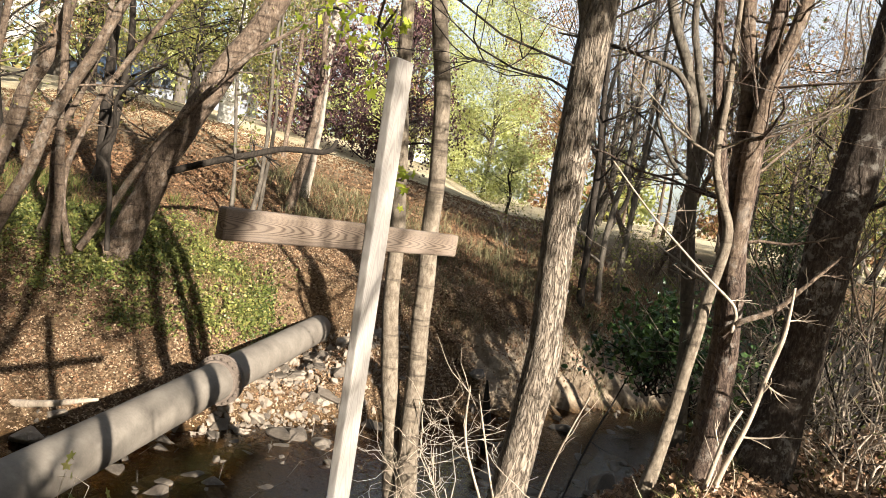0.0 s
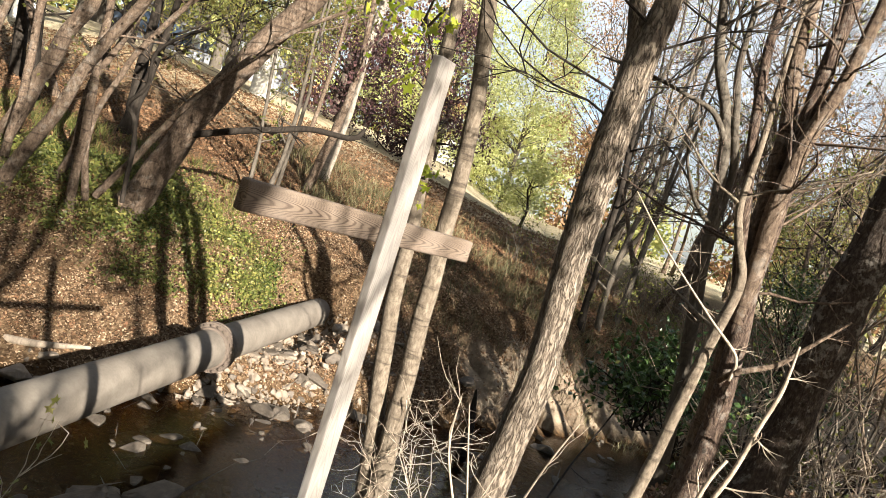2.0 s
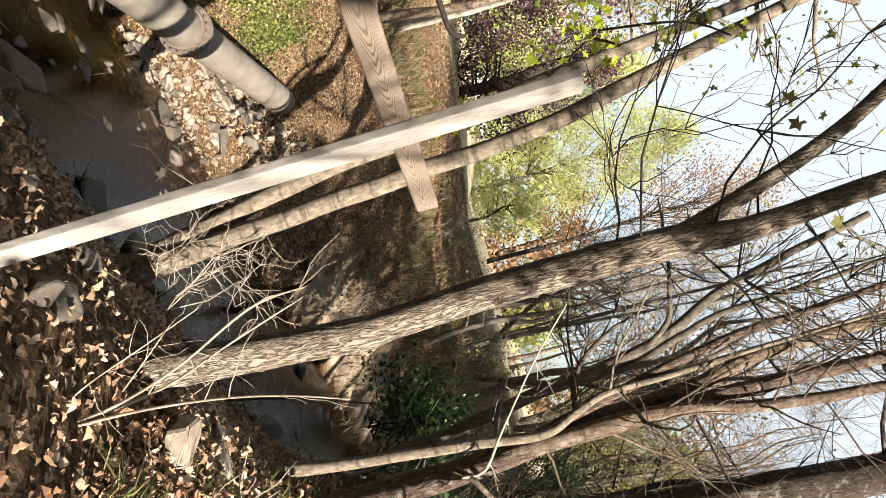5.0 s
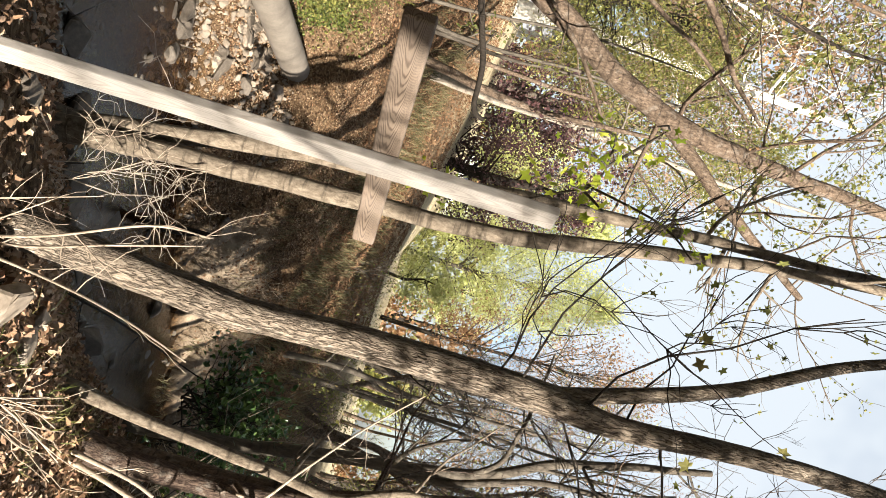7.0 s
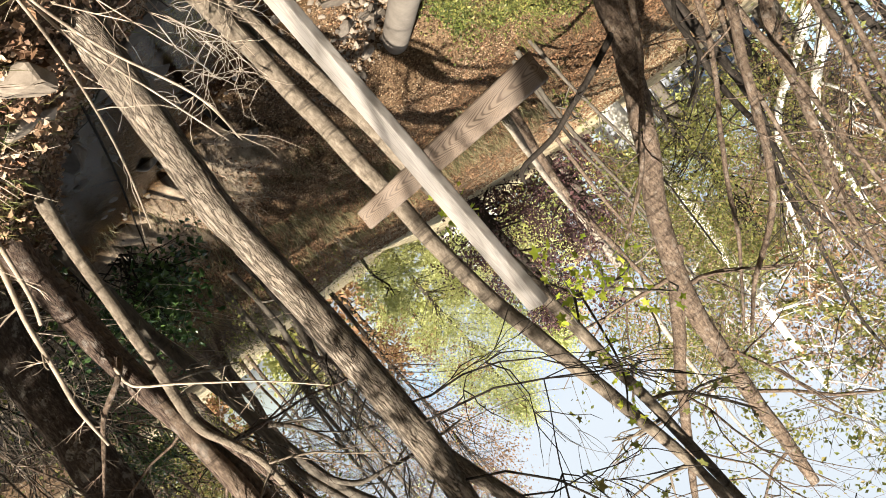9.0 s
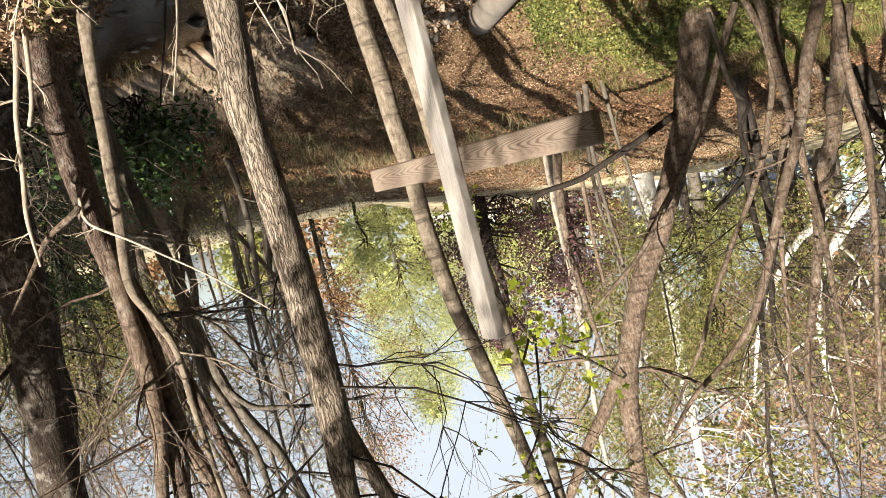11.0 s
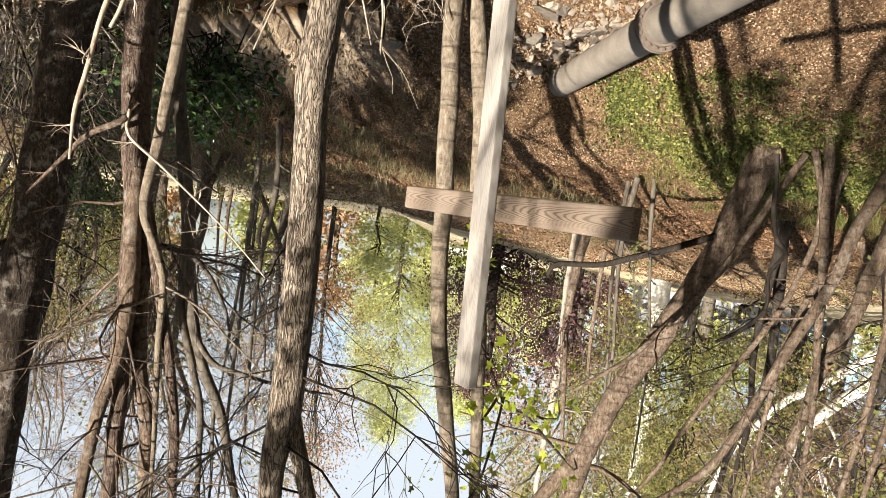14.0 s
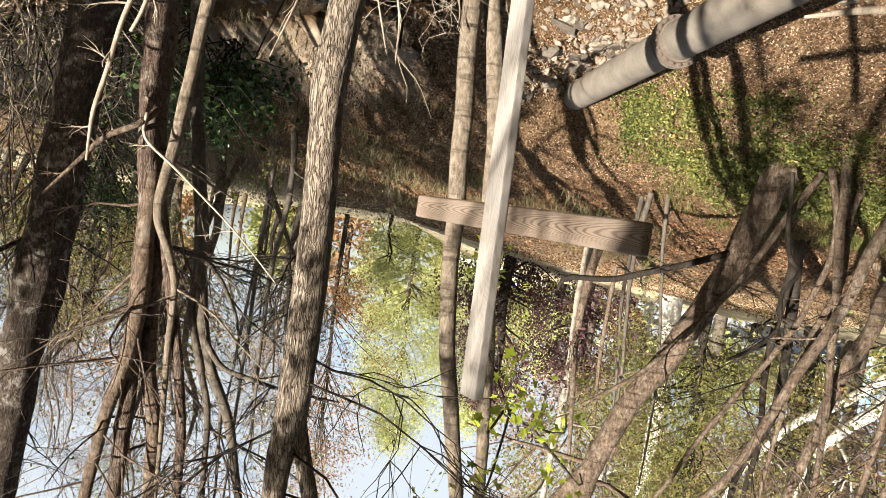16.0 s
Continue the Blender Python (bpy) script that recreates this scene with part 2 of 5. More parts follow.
def wood_mat(name, axis, tint, rings, arch, grey, worn=0.7, fuzz=0.45):
    """Flat-sawn board: arched growth rings down the face, fibres, knots and grey weathering."""
    m, nt, b = mat(name, 0.8, 0.2)
    tc = nt.nodes.new("ShaderNodeTexCoord").outputs["Object"]
    sep = nt.nodes.new("ShaderNodeSeparateXYZ")
    nt.links.new(tc, sep.inputs[0])
    along, across = sep.outputs[axis], sep.outputs[2 if axis == 0 else 0]

    def calc(op, p, q):
        n = nt.nodes.new("ShaderNodeMath")
        n.operation = op
        for i, v in enumerate((p, q)):
            if isinstance(v, (int, float)):
                n.inputs[i].default_value = v
            else:
                nt.links.new(v, n.inputs[i])
        return n.outputs[0]
    st = [14.0, 14.0, 14.0]
    st[axis] = 1.6
    mp = nt.nodes.new("ShaderNodeMapping")
    mp.inputs["Scale"].default_value = st
    nt.links.new(tc, mp.inputs[0])
    wobble = nodes_noise(nt, 1.0, 3, 0.5, mp.outputs[0])
    off = calc('ADD', across, 0.006)
    curve = calc('MULTIPLY', calc('MULTIPLY', off, off), arch)
    v = calc('ADD', calc('ADD', curve, calc('MULTIPLY', along, 1.0)), calc('MULTIPLY', wobble, 0.5))
    wave = calc('SINE', calc('MULTIPLY', v, rings), 0.0)
    half = nt.nodes.new("ShaderNodeMapRange")
    half.inputs[1].default_value, half.inputs[2].default_value = -1, 1
    nt.links.new(wave, half.inputs[0])
    light, mid, dark = tint
    col = ramp(nt, half.outputs[0], [(0.0, dark), (0.3, mid), (0.6, light), (1.0, light)])
    fibre = nodes_noise(nt, 16, 6, 0.75, mp.outputs[0])
    col = mixc(nt, fuzz, col, ramp(nt, fibre, [(0.34, dark), (0.6, light)]))
    stain = nodes_noise(nt, 5, 5, 0.65, tc)
    col = mixc(nt, ramp(nt, stain, [(0.42, (0, 0, 0)), (0.7, (worn, worn, worn))]), col, grey)
    vo = nt.nodes.new("ShaderNodeTexVoronoi")
    vo.inputs["Scale"].default_value = 4.2
    mk = nt.nodes.new("ShaderNodeMapping")
    mk.inputs["Scale"].default_value = (1.0, 1.0, 1.0)
    nt.links.new(tc, mk.inputs[0])
    nt.links.new(mk.outputs[0], vo.inputs["Vector"])
    knot = ramp(nt, vo.outputs["Distance"], [(0.02, (1, 1, 1)), (0.055, (0.6, 0.6, 0.6)), (0.09, (0, 0, 0))])
    col = mixc(nt, knot, col, tuple(c * 0.6 for c in dark))
    nt.links.new(col, b.inputs["Base Color"])
    bump(nt, b, fibre, 0.35, 0.003)
    return m


WOOD_POST = wood_mat("weathered_pine_post", 2, ((0.31, 0.28, 0.242), (0.275, 0.243, 0.206), (0.195, 0.165, 0.135)), 60, 260, (0.195, 0.182, 0.167), 0.8)
WOOD_BAR = wood_mat("weathered_pine_bar", 0, ((0.22, 0.167, 0.122), (0.155, 0.112, 0.079), (0.055, 0.036, 0.025)), 115, 300, (0.19, 0.155, 0.125), 0.45, 0.3)


def pipe_mat(name, a, bcol, c):
    m, nt, b = mat(name, 0.7, 0.3)
    tc = nt.nodes.new("ShaderNodeTexCoord").outputs["Object"]
    n1 = nodes_noise(nt, 3, 6, 0.65, tc)
    n2 = nodes_noise(nt, 40, 5, 0.7, tc)
    col = ramp(nt, n1, [(0.3, a), (0.55, bcol), (0.75, c)])
    col = mixc(nt, 0.25, col, ramp(nt, n2, [(0.3, a), (0.7, c)]))
    nt.links.new(col, b.inputs["Base Color"])
    bump(nt, b, n2, 0.3, 0.004)
    return m


PIPE = pipe_mat("painted_iron", (0.0848, 0.0694, 0.0538), (0.148, 0.126, 0.0998), (0.212, 0.184, 0.146))
RUST = pipe_mat("rusty_iron", (0.06, 0.045, 0.035), (0.12, 0.092, 0.07), (0.2, 0.16, 0.125))
ROCK = pipe_mat("creek_stone", (0.042, 0.0322, 0.0238), (0.0945, 0.0756, 0.056), (0.175, 0.147, 0.112))
ROCK_PALE = pipe_mat("pale_stone", (0.11, 0.084, 0.06), (0.2, 0.16, 0.118), (0.33, 0.28, 0.215))


def water_mat():
    m, nt, b = mat("creek_water", 0.06, 0.15)
    tc = nt.nodes.new("ShaderNodeTexCoord").outputs["Object"]
    b.inputs["Base Color"].default_value = (0.28, 0.15, 0.05, 1)
    b.inputs["IOR"].default_value = 1.33
    b.inputs["Transmission Weight"].default_value = 1.0
    bump(nt, b, nodes_noise(nt, 13, 4, 0.6, tc), 0.2, 0.03)
    return m


WATER = water_mat()


# ---- shape of the land ----
def smooth(a, b, v):
    t = np.clip((v - a) / (b - a), 0, 1)
    return t * t * (3 - 2 * t)


S_PROF = [-60, 1.5, 2.3, 3.0, 3.8, 4.6, 5.2, 5.7, 6.5, 7.2, 7.7, 8.1, 8.5, 9.0, 9.7, 11.5, 14, 18, 40, 140]
Z_PROF = [0.3, 0, -0.12, -0.36, -0.8, -1.25, -1.5, -1.66, -1.7, -1.62, -1.48, -1.15, -0.88, -0.5, -0.12, 0.35, 0.78, 0.98, 1.25, 1.6]


def wob(x, y, k, seed):
    return (np.sin(x * k * 1.0 + seed) * np.cos(y * k * 1.3 - seed * 2.1) + 0.5 * np.sin(x * k * 2.3 - y * k * 1.9 + seed * 3.7)
            + 0.3 * np.sin(x * k * 4.7 + y * k * 4.1 + seed)) / 1.8


def pipe_x(y):
    return -2.51 + (y - 4.49) * (0.83 / 5.75)


def land(x, y):
    x, y = np.asarray(x, float), np.asarray(y, float)
    s = -0.515 * x + 0.857 * y
    u = 0.857 * x + 0.515 * y
    s2 = s + 0.16 * wob(u, s, 1.1, 2.0) * smooth(3.5, 5, s) * (1 - smooth(12, 16, s))
    z = np.interp(s2, S_PROF, Z_PROF)
    z = z + 0.55 * smooth(1.4, 2.6, x) * smooth(2.6, 3.8, s) * (1 - smooth(4.1, 5.0, s))
    z = z + 0.28 * smooth(3.0, 4.2, -x) * smooth(8.8, 9.8, s) * (1 - smooth(11, 14, s))
    g = np.exp(-((x - pipe_x(y)) / 0.75) ** 2) * smooth(7.6, 8.6, y) * (1 - smooth(10.0, 10.7, y))
    z = z * (1 - g) + np.minimum(z, -1.2) * g
    q = 0.0145 * np.maximum(0, 2 - x) * np.maximum(0, y - 10)
    z = z + 2.8 * (1 - np.exp(-q / 2.8))
    z = z - 0.05 * np.clip(x - 5, 0, 16) * smooth(18, 36, y)
    rough = 0.025 + 0.05 * smooth(7.6, 8.4, s) * (1 - smooth(10, 13, s))
    z = z + rough * wob(x, y, 3.1, 1.0) + 0.012 * wob(x, y, 11.0, 4.0)
    rib = (1 - np.abs(np.sin(u * 5.2 + 0.9 * np.sin(u * 1.3) + 2.0 * s)))
    gul = smooth(0.4, 0.62, rib) * smooth(7.6, 7.85, s) * (1 - smooth(8.7, 9.8, s)) * smooth(5.2, 5.8, u) * (1 - smooth(9.6, 10.6, u))
    return z - 0.5 * gul


def land1(x, y):
    return float(land(x, y))


def mesh_obj(name, verts, faces, material, parent=None, smooth_shade=True):
    me = bpy.data.meshes.new(name)
    me.from_pydata([tuple(v) for v in verts], [], [tuple(f) for f in faces])
    me.materials.append(material)
    if smooth_shade:
        me.polygons.foreach_set("use_smooth", [True] * len(me.polygons))
    me.update()
    ob = new(name, me)
    if parent is not None:
        ob.parent = parent
    return ob


def build_ground():
    def axis(lo, hi, fine_lo, fine_hi, step, grow):
        pts = list(np.arange(fine_lo, fine_hi, step))
        st, v = step, fine_lo
        while v > lo:
            st *= grow
            v -= st
            pts.insert(0, v)
        st, v = step, pts[-1]
        while v < hi:
            st *= grow
            v += st
            pts.append(v)
        return np.array(pts)
    xs = axis(-900, 900, -6.5, 6, 0.05, 1.09)
    ys = axis(-300, 1500, 1.0, 14, 0.05, 1.09)
    X, Y = np.meshgrid(xs, ys)
    Z = land(X, Y)
    n, k = len(ys), len(xs)
    co = np.stack([X, Y, Z], -1).reshape(-1, 3)
    i = (np.arange(n - 1)[:, None] * k + np.arange(k - 1)[None]).reshape(-1)
    fs = np.stack([i, i + 1, i + 1 + k, i + k], -1)
    ob = mesh_obj("ground", co.tolist(), fs.tolist(), GROUND)
    s = -0.515 * co[:, 0] + 0.857 * co[:, 1]
    at = ob.data.attributes.new("lawn", 'FLOAT', 'POINT')
    at.data.foreach_set("value", (smooth(15.5, 23, s + 3.5 * smooth(-2, 2, co[:, 0])) * 0.95).astype(np.float32))
    we = ob.data.attributes.new("wet", 'FLOAT', 'POINT')
    we.data.foreach_set("value", ((1 - smooth(-1.5, -1.3, co[:, 2])) * smooth(3.4, 4.2, s) * (1 - smooth(8.2, 8.6, s)) * 0.95).astype(np.float32))
    cl = ob.data.attributes.new("clay", 'FLOAT', 'POINT')
    cl.data.foreach_set("value", (smooth(7.5, 8.0, s) * (1 - smooth(8.6, 9.3, s)) * 0.9 * smooth(5.7, 6.2, 0.857 * co[:, 0] + 0.515 * co[:, 1])).astype(np.float32))
    return tagged(ob, "leaf-littered creek banks of brown soil rising to dry lawn", "ground", kind="structure")


build_ground()


def build_water():
    us = np.arange(-30, 40, 0.5)
    vs, fs = [], []
    for a in us:
        for s in (4.2, 5.5, 7.0, 8.6):
            vs.append((0.857 * a - 0.515 * s, 0.515 * a + 0.857 * s, -1.5))
    for i in range(len(us) - 1):
        for j in range(3):
            p = i * 4 + j
            fs.append((p, p + 4, p + 5, p + 1))
    ob = mesh_obj("water", vs, fs, WATER)
    return tagged(ob, "shallow clear brown creek water with small ripples", "water", kind="structure")


build_water()


# ---- tubes and trees ----
def tube(path, radii, sides=10, seg=0.15, ridge=0.0, freq=9, lump=0.04, seed=0, cap=True, wig=0.0):
    """A tapering tube along a smooth line through the path, with lumps and bark ridges."""
    P, R = np.array(path, float), np.array(radii, float)
    out, rad = [], []
    n = len(P)
    for i in range(n - 1):
        p0, p1, p2, p3 = P[max(i - 1, 0)], P[i], P[i + 1], P[min(i + 2, n - 1)]
        k = max(1, int(np.linalg.norm(p2 - p1) / seg))
        for j in range(k):
            t = j / k
            out.append(0.5 * (2 * p1 + (p2 - p0) * t + (2 * p0 - 5 * p1 + 4 * p2 - p3) * t * t + (3 * p1 - p0 - 3 * p2 + p3) * t ** 3))
            rad.append(R[i] * (1 - t) + R[i + 1] * t)
    out.append(P[-1])
    rad.append(R[-1])
    C, rad = np.array(out), np.array(rad)
    if wig:
        L = np.cumsum(np.r_[0, np.linalg.norm(np.diff(C, axis=0), axis=1)])
        am = wig * np.minimum(rad, 0.022) * np.clip(L * 2, 0, 1)
        C[:, 0] += am * (np.sin(L * 4.3 + seed) + 0.6 * np.sin(L * 9.1 + 2 * seed))
        C[:, 1] += am * (np.sin(L * 3.7 + 1.7 * seed) + 0.6 * np.sin(L * 8.3 - seed))
    T = np.gradient(C, axis=0)
    T /= np.linalg.norm(T, axis=1)[:, None] + 1e-9
    ref = np.array([0.31, 0.95, 0.05]) if abs(T[0][1]) < 0.8 else np.array([0.95, 0.1, 0.3])
    A = np.cross(T, ref)
    A /= np.linalg.norm(A, axis=1)[:, None] + 1e-9
    B = np.cross(T, A)
    ang = np.linspace(0, 2 * np.pi, sides, endpoint=False)
    L = np.cumsum(np.r_[0, np.linalg.norm(np.diff(C, axis=0), axis=1)])
    w = 1 + lump * np.sin(L[:, None] * 3.1 + 2 * ang[None] + seed) + lump * np.sin(L[:, None] * 7.7 - ang[None] + seed * 2)
    if ridge:
        sh = ang[None] * freq + 1.3 * np.sin(L[:, None] * 9 + 3 * ang[None]) + 0.9 * np.sin(L[:, None] * 23 - 2 * ang[None] + seed)
        sh2 = ang[None] * freq * 1.9 + 1.6 * np.sin(L[:, None] * 13 + 5 * ang[None] + seed)
        w = w + ridge * (np.abs(np.sin(sh)) - 0.6) + 0.5 * ridge * (np.abs(np.sin(sh2)) - 0.6)
    V = C[:, None] + (np.cos(ang)[None, :, None] * A[:, None] + np.sin(ang)[None, :, None] * B[:, None]) * (rad[:, None] * w)[..., None]
    m = len(C)
    V = V.reshape(-1, 3)
    i, j = np.meshgrid(np.arange(m - 1), np.arange(sides), indexing='ij')
    a = (i * sides + j).ravel()
    b2 = (i * sides + (j + 1) % sides).ravel()
    F = np.stack([a, b2, b2 + sides, a + sides], -1)
    F = [tuple(f) for f in F.tolist()]
    if cap:
        F.append(tuple(range((m - 1) * sides, m * sides)))
    return V, F, C, rad


class Pile:
    """Gathers vertices and faces of many pieces."""

    def __init__(self):
        self.v, self.f, self.n = [], [], 0

    def add(self, V, F):
        self.v.append(np.asarray(V, float))
        self.f.extend(tuple(i + self.n for i in f) for f in F)
        self.n += len(V)

    def make(self, name, material, parent=None, flat=False):
        if not self.v:
            return None
        return mesh_obj(name, np.concatenate(self.v).tolist(), self.f, material, parent, not flat)


def unit(v):
    v = np.asarray(v, float)
    return v / (np.linalg.norm(v) + 1e-9)


def units(A):
    return A / (np.linalg.norm(A, axis=-1, keepdims=True) + 1e-9)


def leaves(pile, P, size, rng, shape=0, up=0.0, normal=None):
    """Many leaves at the points P: 0 a folded blade, 1 an oval with a rib, 2 a lobed star."""
    P = np.asarray(P, float).reshape(-1, 3)
    n = len(P)
    if normal is None:
        a = units(rng.normal(size=(n, 3)) + np.array([0, 0, up]))
        b = units(np.cross(a, rng.normal(size=(n, 3))))
    else:
        a = units(np.cross(normal, rng.normal(size=(n, 3))))
        b = units(np.cross(normal, a))
    c = np.cross(a, b)
    L = np.broadcast_to(np.asarray(size, float), (n,))[:, None]
    bend = c * L * rng.uniform(-0.2, 0.3, (n, 1))
    if shape == 2:
        rows = [P]
        for i in range(10):
            th = -2.4 + 4.8 * i / 9
            r = (0.6 if i % 2 else 0.36) * L * (1.0 if 2 < i < 8 else 0.7)
            rows.append(P + a * r * math.cos(th) + b * r * math.sin(th) + bend * abs(math.sin(th)) * 0.7)
        tri = [(0, i, i + 1) for i in range(1, 10)]
    elif shape == 0:
        W = L * 0.33
        rows = [P, P + a * L * 0.5 + b * W + bend, P + a * L, P + a * L * 0.5 - b * W + bend]
        tri = [(0, 1, 2), (0, 2, 3)]
    else:
        W = L * 0.34
        curl = c * L * rng.uniform(-0.1, 0.32, (n, 1))
        rows = [P]
        for f, w in ((0.16, 0.5), (0.36, 1.0), (0.5, 0.72), (0.66, 0.85), (0.84, 0.4)):
            rows.append(P + a * L * f + b * W * w * rng.uniform(0.7, 1.2, (n, 1)) + bend * math.sin(f * 3.1) + curl * w)
        rows.append(P + a * L)
        for f, w in ((0.84, 0.36), (0.66, 0.8), (0.5, 0.66), (0.34, 0.95), (0.16, 0.45)):
            rows.append(P + a * L * f - b * W * w * rng.uniform(0.7, 1.2, (n, 1)) + bend * math.sin(f * 3.1) + curl * w)
        rows.append(P + a * L * 0.5 + bend * 0.6)
        tri = [(q, (q + 1) % 12, 12) for q in range(12)]
    k = len(rows)
    V = np.stack(rows, 1).reshape(-1, 3)
    F = (np.array(tri)[None] + (np.arange(n) * k)[:, None, None]).reshape(-1, 3)
    pile.add(V, F.tolist())


def tip_leaves(pile, tips, n, jit, size, rng, shape=0):
    T = np.array(tips)
    leaves(pile, T[rng.integers(len(T), size=n)] + rng.normal(size=(n, 3)) * jit, size * rng.uniform(0.6, 1.25, n), rng, shape)


def grow(pile, p, d, length, r, depth, rng, tips, sides=6, spread=0.6, lift=0.15, kids=3, wig=0.22):
    """A branch that wanders and forks; its ends go into tips."""
    n = 5
    path, rad, dd = [np.array(p, float)], [r], unit(d)
    for i in range(n):
        dd = unit(dd + rng.normal(size=3) * wig + np.array([0, 0, lift * 0.4]))
        path.append(path[-1] + dd * length / n)
        rad.append(r * (1 - 0.62 * (i + 1) / n))
    V, F, C, R = tube(path, rad, sides, length / 5, lump=0.03, seed=rng.uniform(0, 9))
    pile.add(V, F)
    if depth == 0:
        tips.extend(path[2:])
        return
    for i in range(kids):
        k = int(rng.integers(1, n))
        t = k / n
        base = path[k]
        nd = unit(unit(path[k + 1] - path[k]) + rng.normal(size=3) * spread + np.array([0, 0, lift]))
        grow(pile, base, nd, length * rng.uniform(0.45, 0.75), max(0.003, r * (1 - 0.6 * t) * 0.6), depth - 1, rng, tips, max(3, sides - 1), spread, lift, kids, wig)


def nearer(k, rows):
    """The same stems drawn in towards the path's start by the factor k."""
    return [tuple([q[0] * k, q[1] * k, 1.6 + (q[2] - 1.6) * k] + [v * k for v in q[3:]]) for q in rows]


def tree(name, label, stems, bark, seed, group="", wig=0.25, lump=0.025, limbs=6, limb_len=1.6, twig_depth=2, sides=14, ridge=0.0, freq=9, seg=0.12,
         leaf_m=None, leaf_n=0, leaf_size=0.06, leaf_shape=0, from_t=0.45, spread=0.7, kids=3, joined=False, thin=0.42, category="tree"):
    """A tree at its true place: stems are lists of (x, y, z, radius)."""
    rng = np.random.default_rng(seed)
    root = tagged(new(name), label, category, group)
    x0, y0, z0, r0 = stems[0][0]
    if (x0, y0) != (0, 0):
        stems[0].insert(0, (x0, y0, min(z0 - 0.1, land1(x0, y0) - 0.2 - 1.3 * r0), r0 * 1.12))
    o = np.array(stems[0][0][:3])
    root.location = o
    crown, tips = Pile(), []
    for st in stems:
        tr = Pile()
        P = [np.array(q[:3]) - o for q in st]
        R = [q[3] for q in st]
        V, F, C, rad = tube(P, R, sides, seg, ridge, freq, lump, seed + len(tips), wig=wig)
        tr.add(V, F)
        tr.make("trunk", bark, root)
        for i in range(limbs):
            k = int(len(C) * rng.uniform(from_t, 0.98))
            d = unit(np.array([*rng.normal(size=2), rng.uniform(0.1, 0.8)]))
            one = crown if joined else Pile()
            grow(one, C[k], d, limb_len * rng.uniform(0.5, 1.1), max(0.006, rad[k] * thin), twig_depth, rng, tips, 6, spread, 0.15, kids, 0.13)
            if not joined:
                one.make("branch", bark, root)
    if joined:
        tagged(crown.make("bough", bark, root), kind="stuff")
    if leaf_m and tips:
        lf = Pile()
        tip_leaves(lf, tips, leaf_n, 0.08, leaf_size, rng, leaf_shape)
        tagged(lf.make("crown", leaf_m, root, True), kind="stuff")
    return root


# ---- the cross ----
BAR_A = np.array([-0.57, 1.80, 1.415])
BAR_D = unit([0.627, 1.043, -0.044])
BAR_N = unit([0.857, -0.515, 0.0])


def timber(name, length, width, thick, material, parent, chamfer=0.006):
    """A planed board along local x (or z), its long edges eased."""
    bm = bmesh.new()
    bmesh.ops.create_cube(bm, size=1)
    for v in bm.verts:
        v.co = (v.co.x * length, v.co.y * thick, v.co.z * width)
    bmesh.ops.bevel(bm, geom=list(bm.edges), offset=chamfer, segments=3, affect='EDGES', profile=0.6)
    bmesh.ops.subdivide_edges(bm, edges=[e for e in bm.edges if e.calc_length() > length * 0.5], cuts=14)
    me = bpy.data.meshes.new(name)
    bm.to_mesh(me)
    bm.free()
    me.materials.append(material)
    for p in me.polygons:
        p.use_smooth = False
    ob = new(name, me)
    ob.parent = parent
    return ob


def basis(o, ax, ay, az):
    return Matrix(((ax[0], ay[0], az[0], o[0]), (ax[1], ay[1], az[1], o[1]), (ax[2], ay[2], az[2], o[2]), (0, 0, 0, 1)))


def build_cross():
    root = tagged(new("wooden_cross"), "weathered pale pine cross of two boards standing on the creek bank", "cross")
    bar_len = 1.217
    az = unit(np.cross(BAR_D, BAR_N)) * -1
    if az[2] < 0:
        az = -az
    mid = BAR_A + BAR_D * bar_len / 2 - BAR_N * 0.019
    bar = timber("crossbar", bar_len, 0.089, 0.038, WOOD_BAR, root, 0.011)
    ay = unit(np.cross(az, BAR_D))
    bar.matrix_world = basis(mid, BAR_D, ay, az)
    tagged(bar, "brown grained crossbar")
    u0 = 0.585
    top, bottom = 1.99, -0.75
    at = BAR_A + BAR_D * (u0 + 0.0445) + BAR_N * 0.0195
    upv = unit([-0.008, 0.0, 1.0])
    dx = unit(np.array([BAR_D[0], BAR_D[1], 0]))
    dx = unit(dx - upv * np.dot(dx, upv))
    ny = unit(np.cross(upv, dx))
    zc = (top + bottom) / 2
    post = timber("post", 0.089, top - bottom, 0.038, WOOD_POST, root, 0.008)
    c = at + upv * ((zc - at[2]) / upv[2])
    post.matrix_world = basis(c, dx, ny, upv)
    tagged(post, "sun-bleached upright post")


build_cross()


# ---- the pipe ----
def lathe(prof, sides):
    vs, fs = [], []
    for (l, r) in prof:
        for k in range(sides):
            a = 2 * math.pi * k / sides
            vs.append((r * math.cos(a), l, r * math.sin(a)))
    for i in range(len(prof) - 1):
        for k in range(sides):
            k2 = (k + 1) % sides
            fs.append((i * sides + k, i * sides + k2, (i + 1) * sides + k2, (i + 1) * sides + k))
    return vs, fs


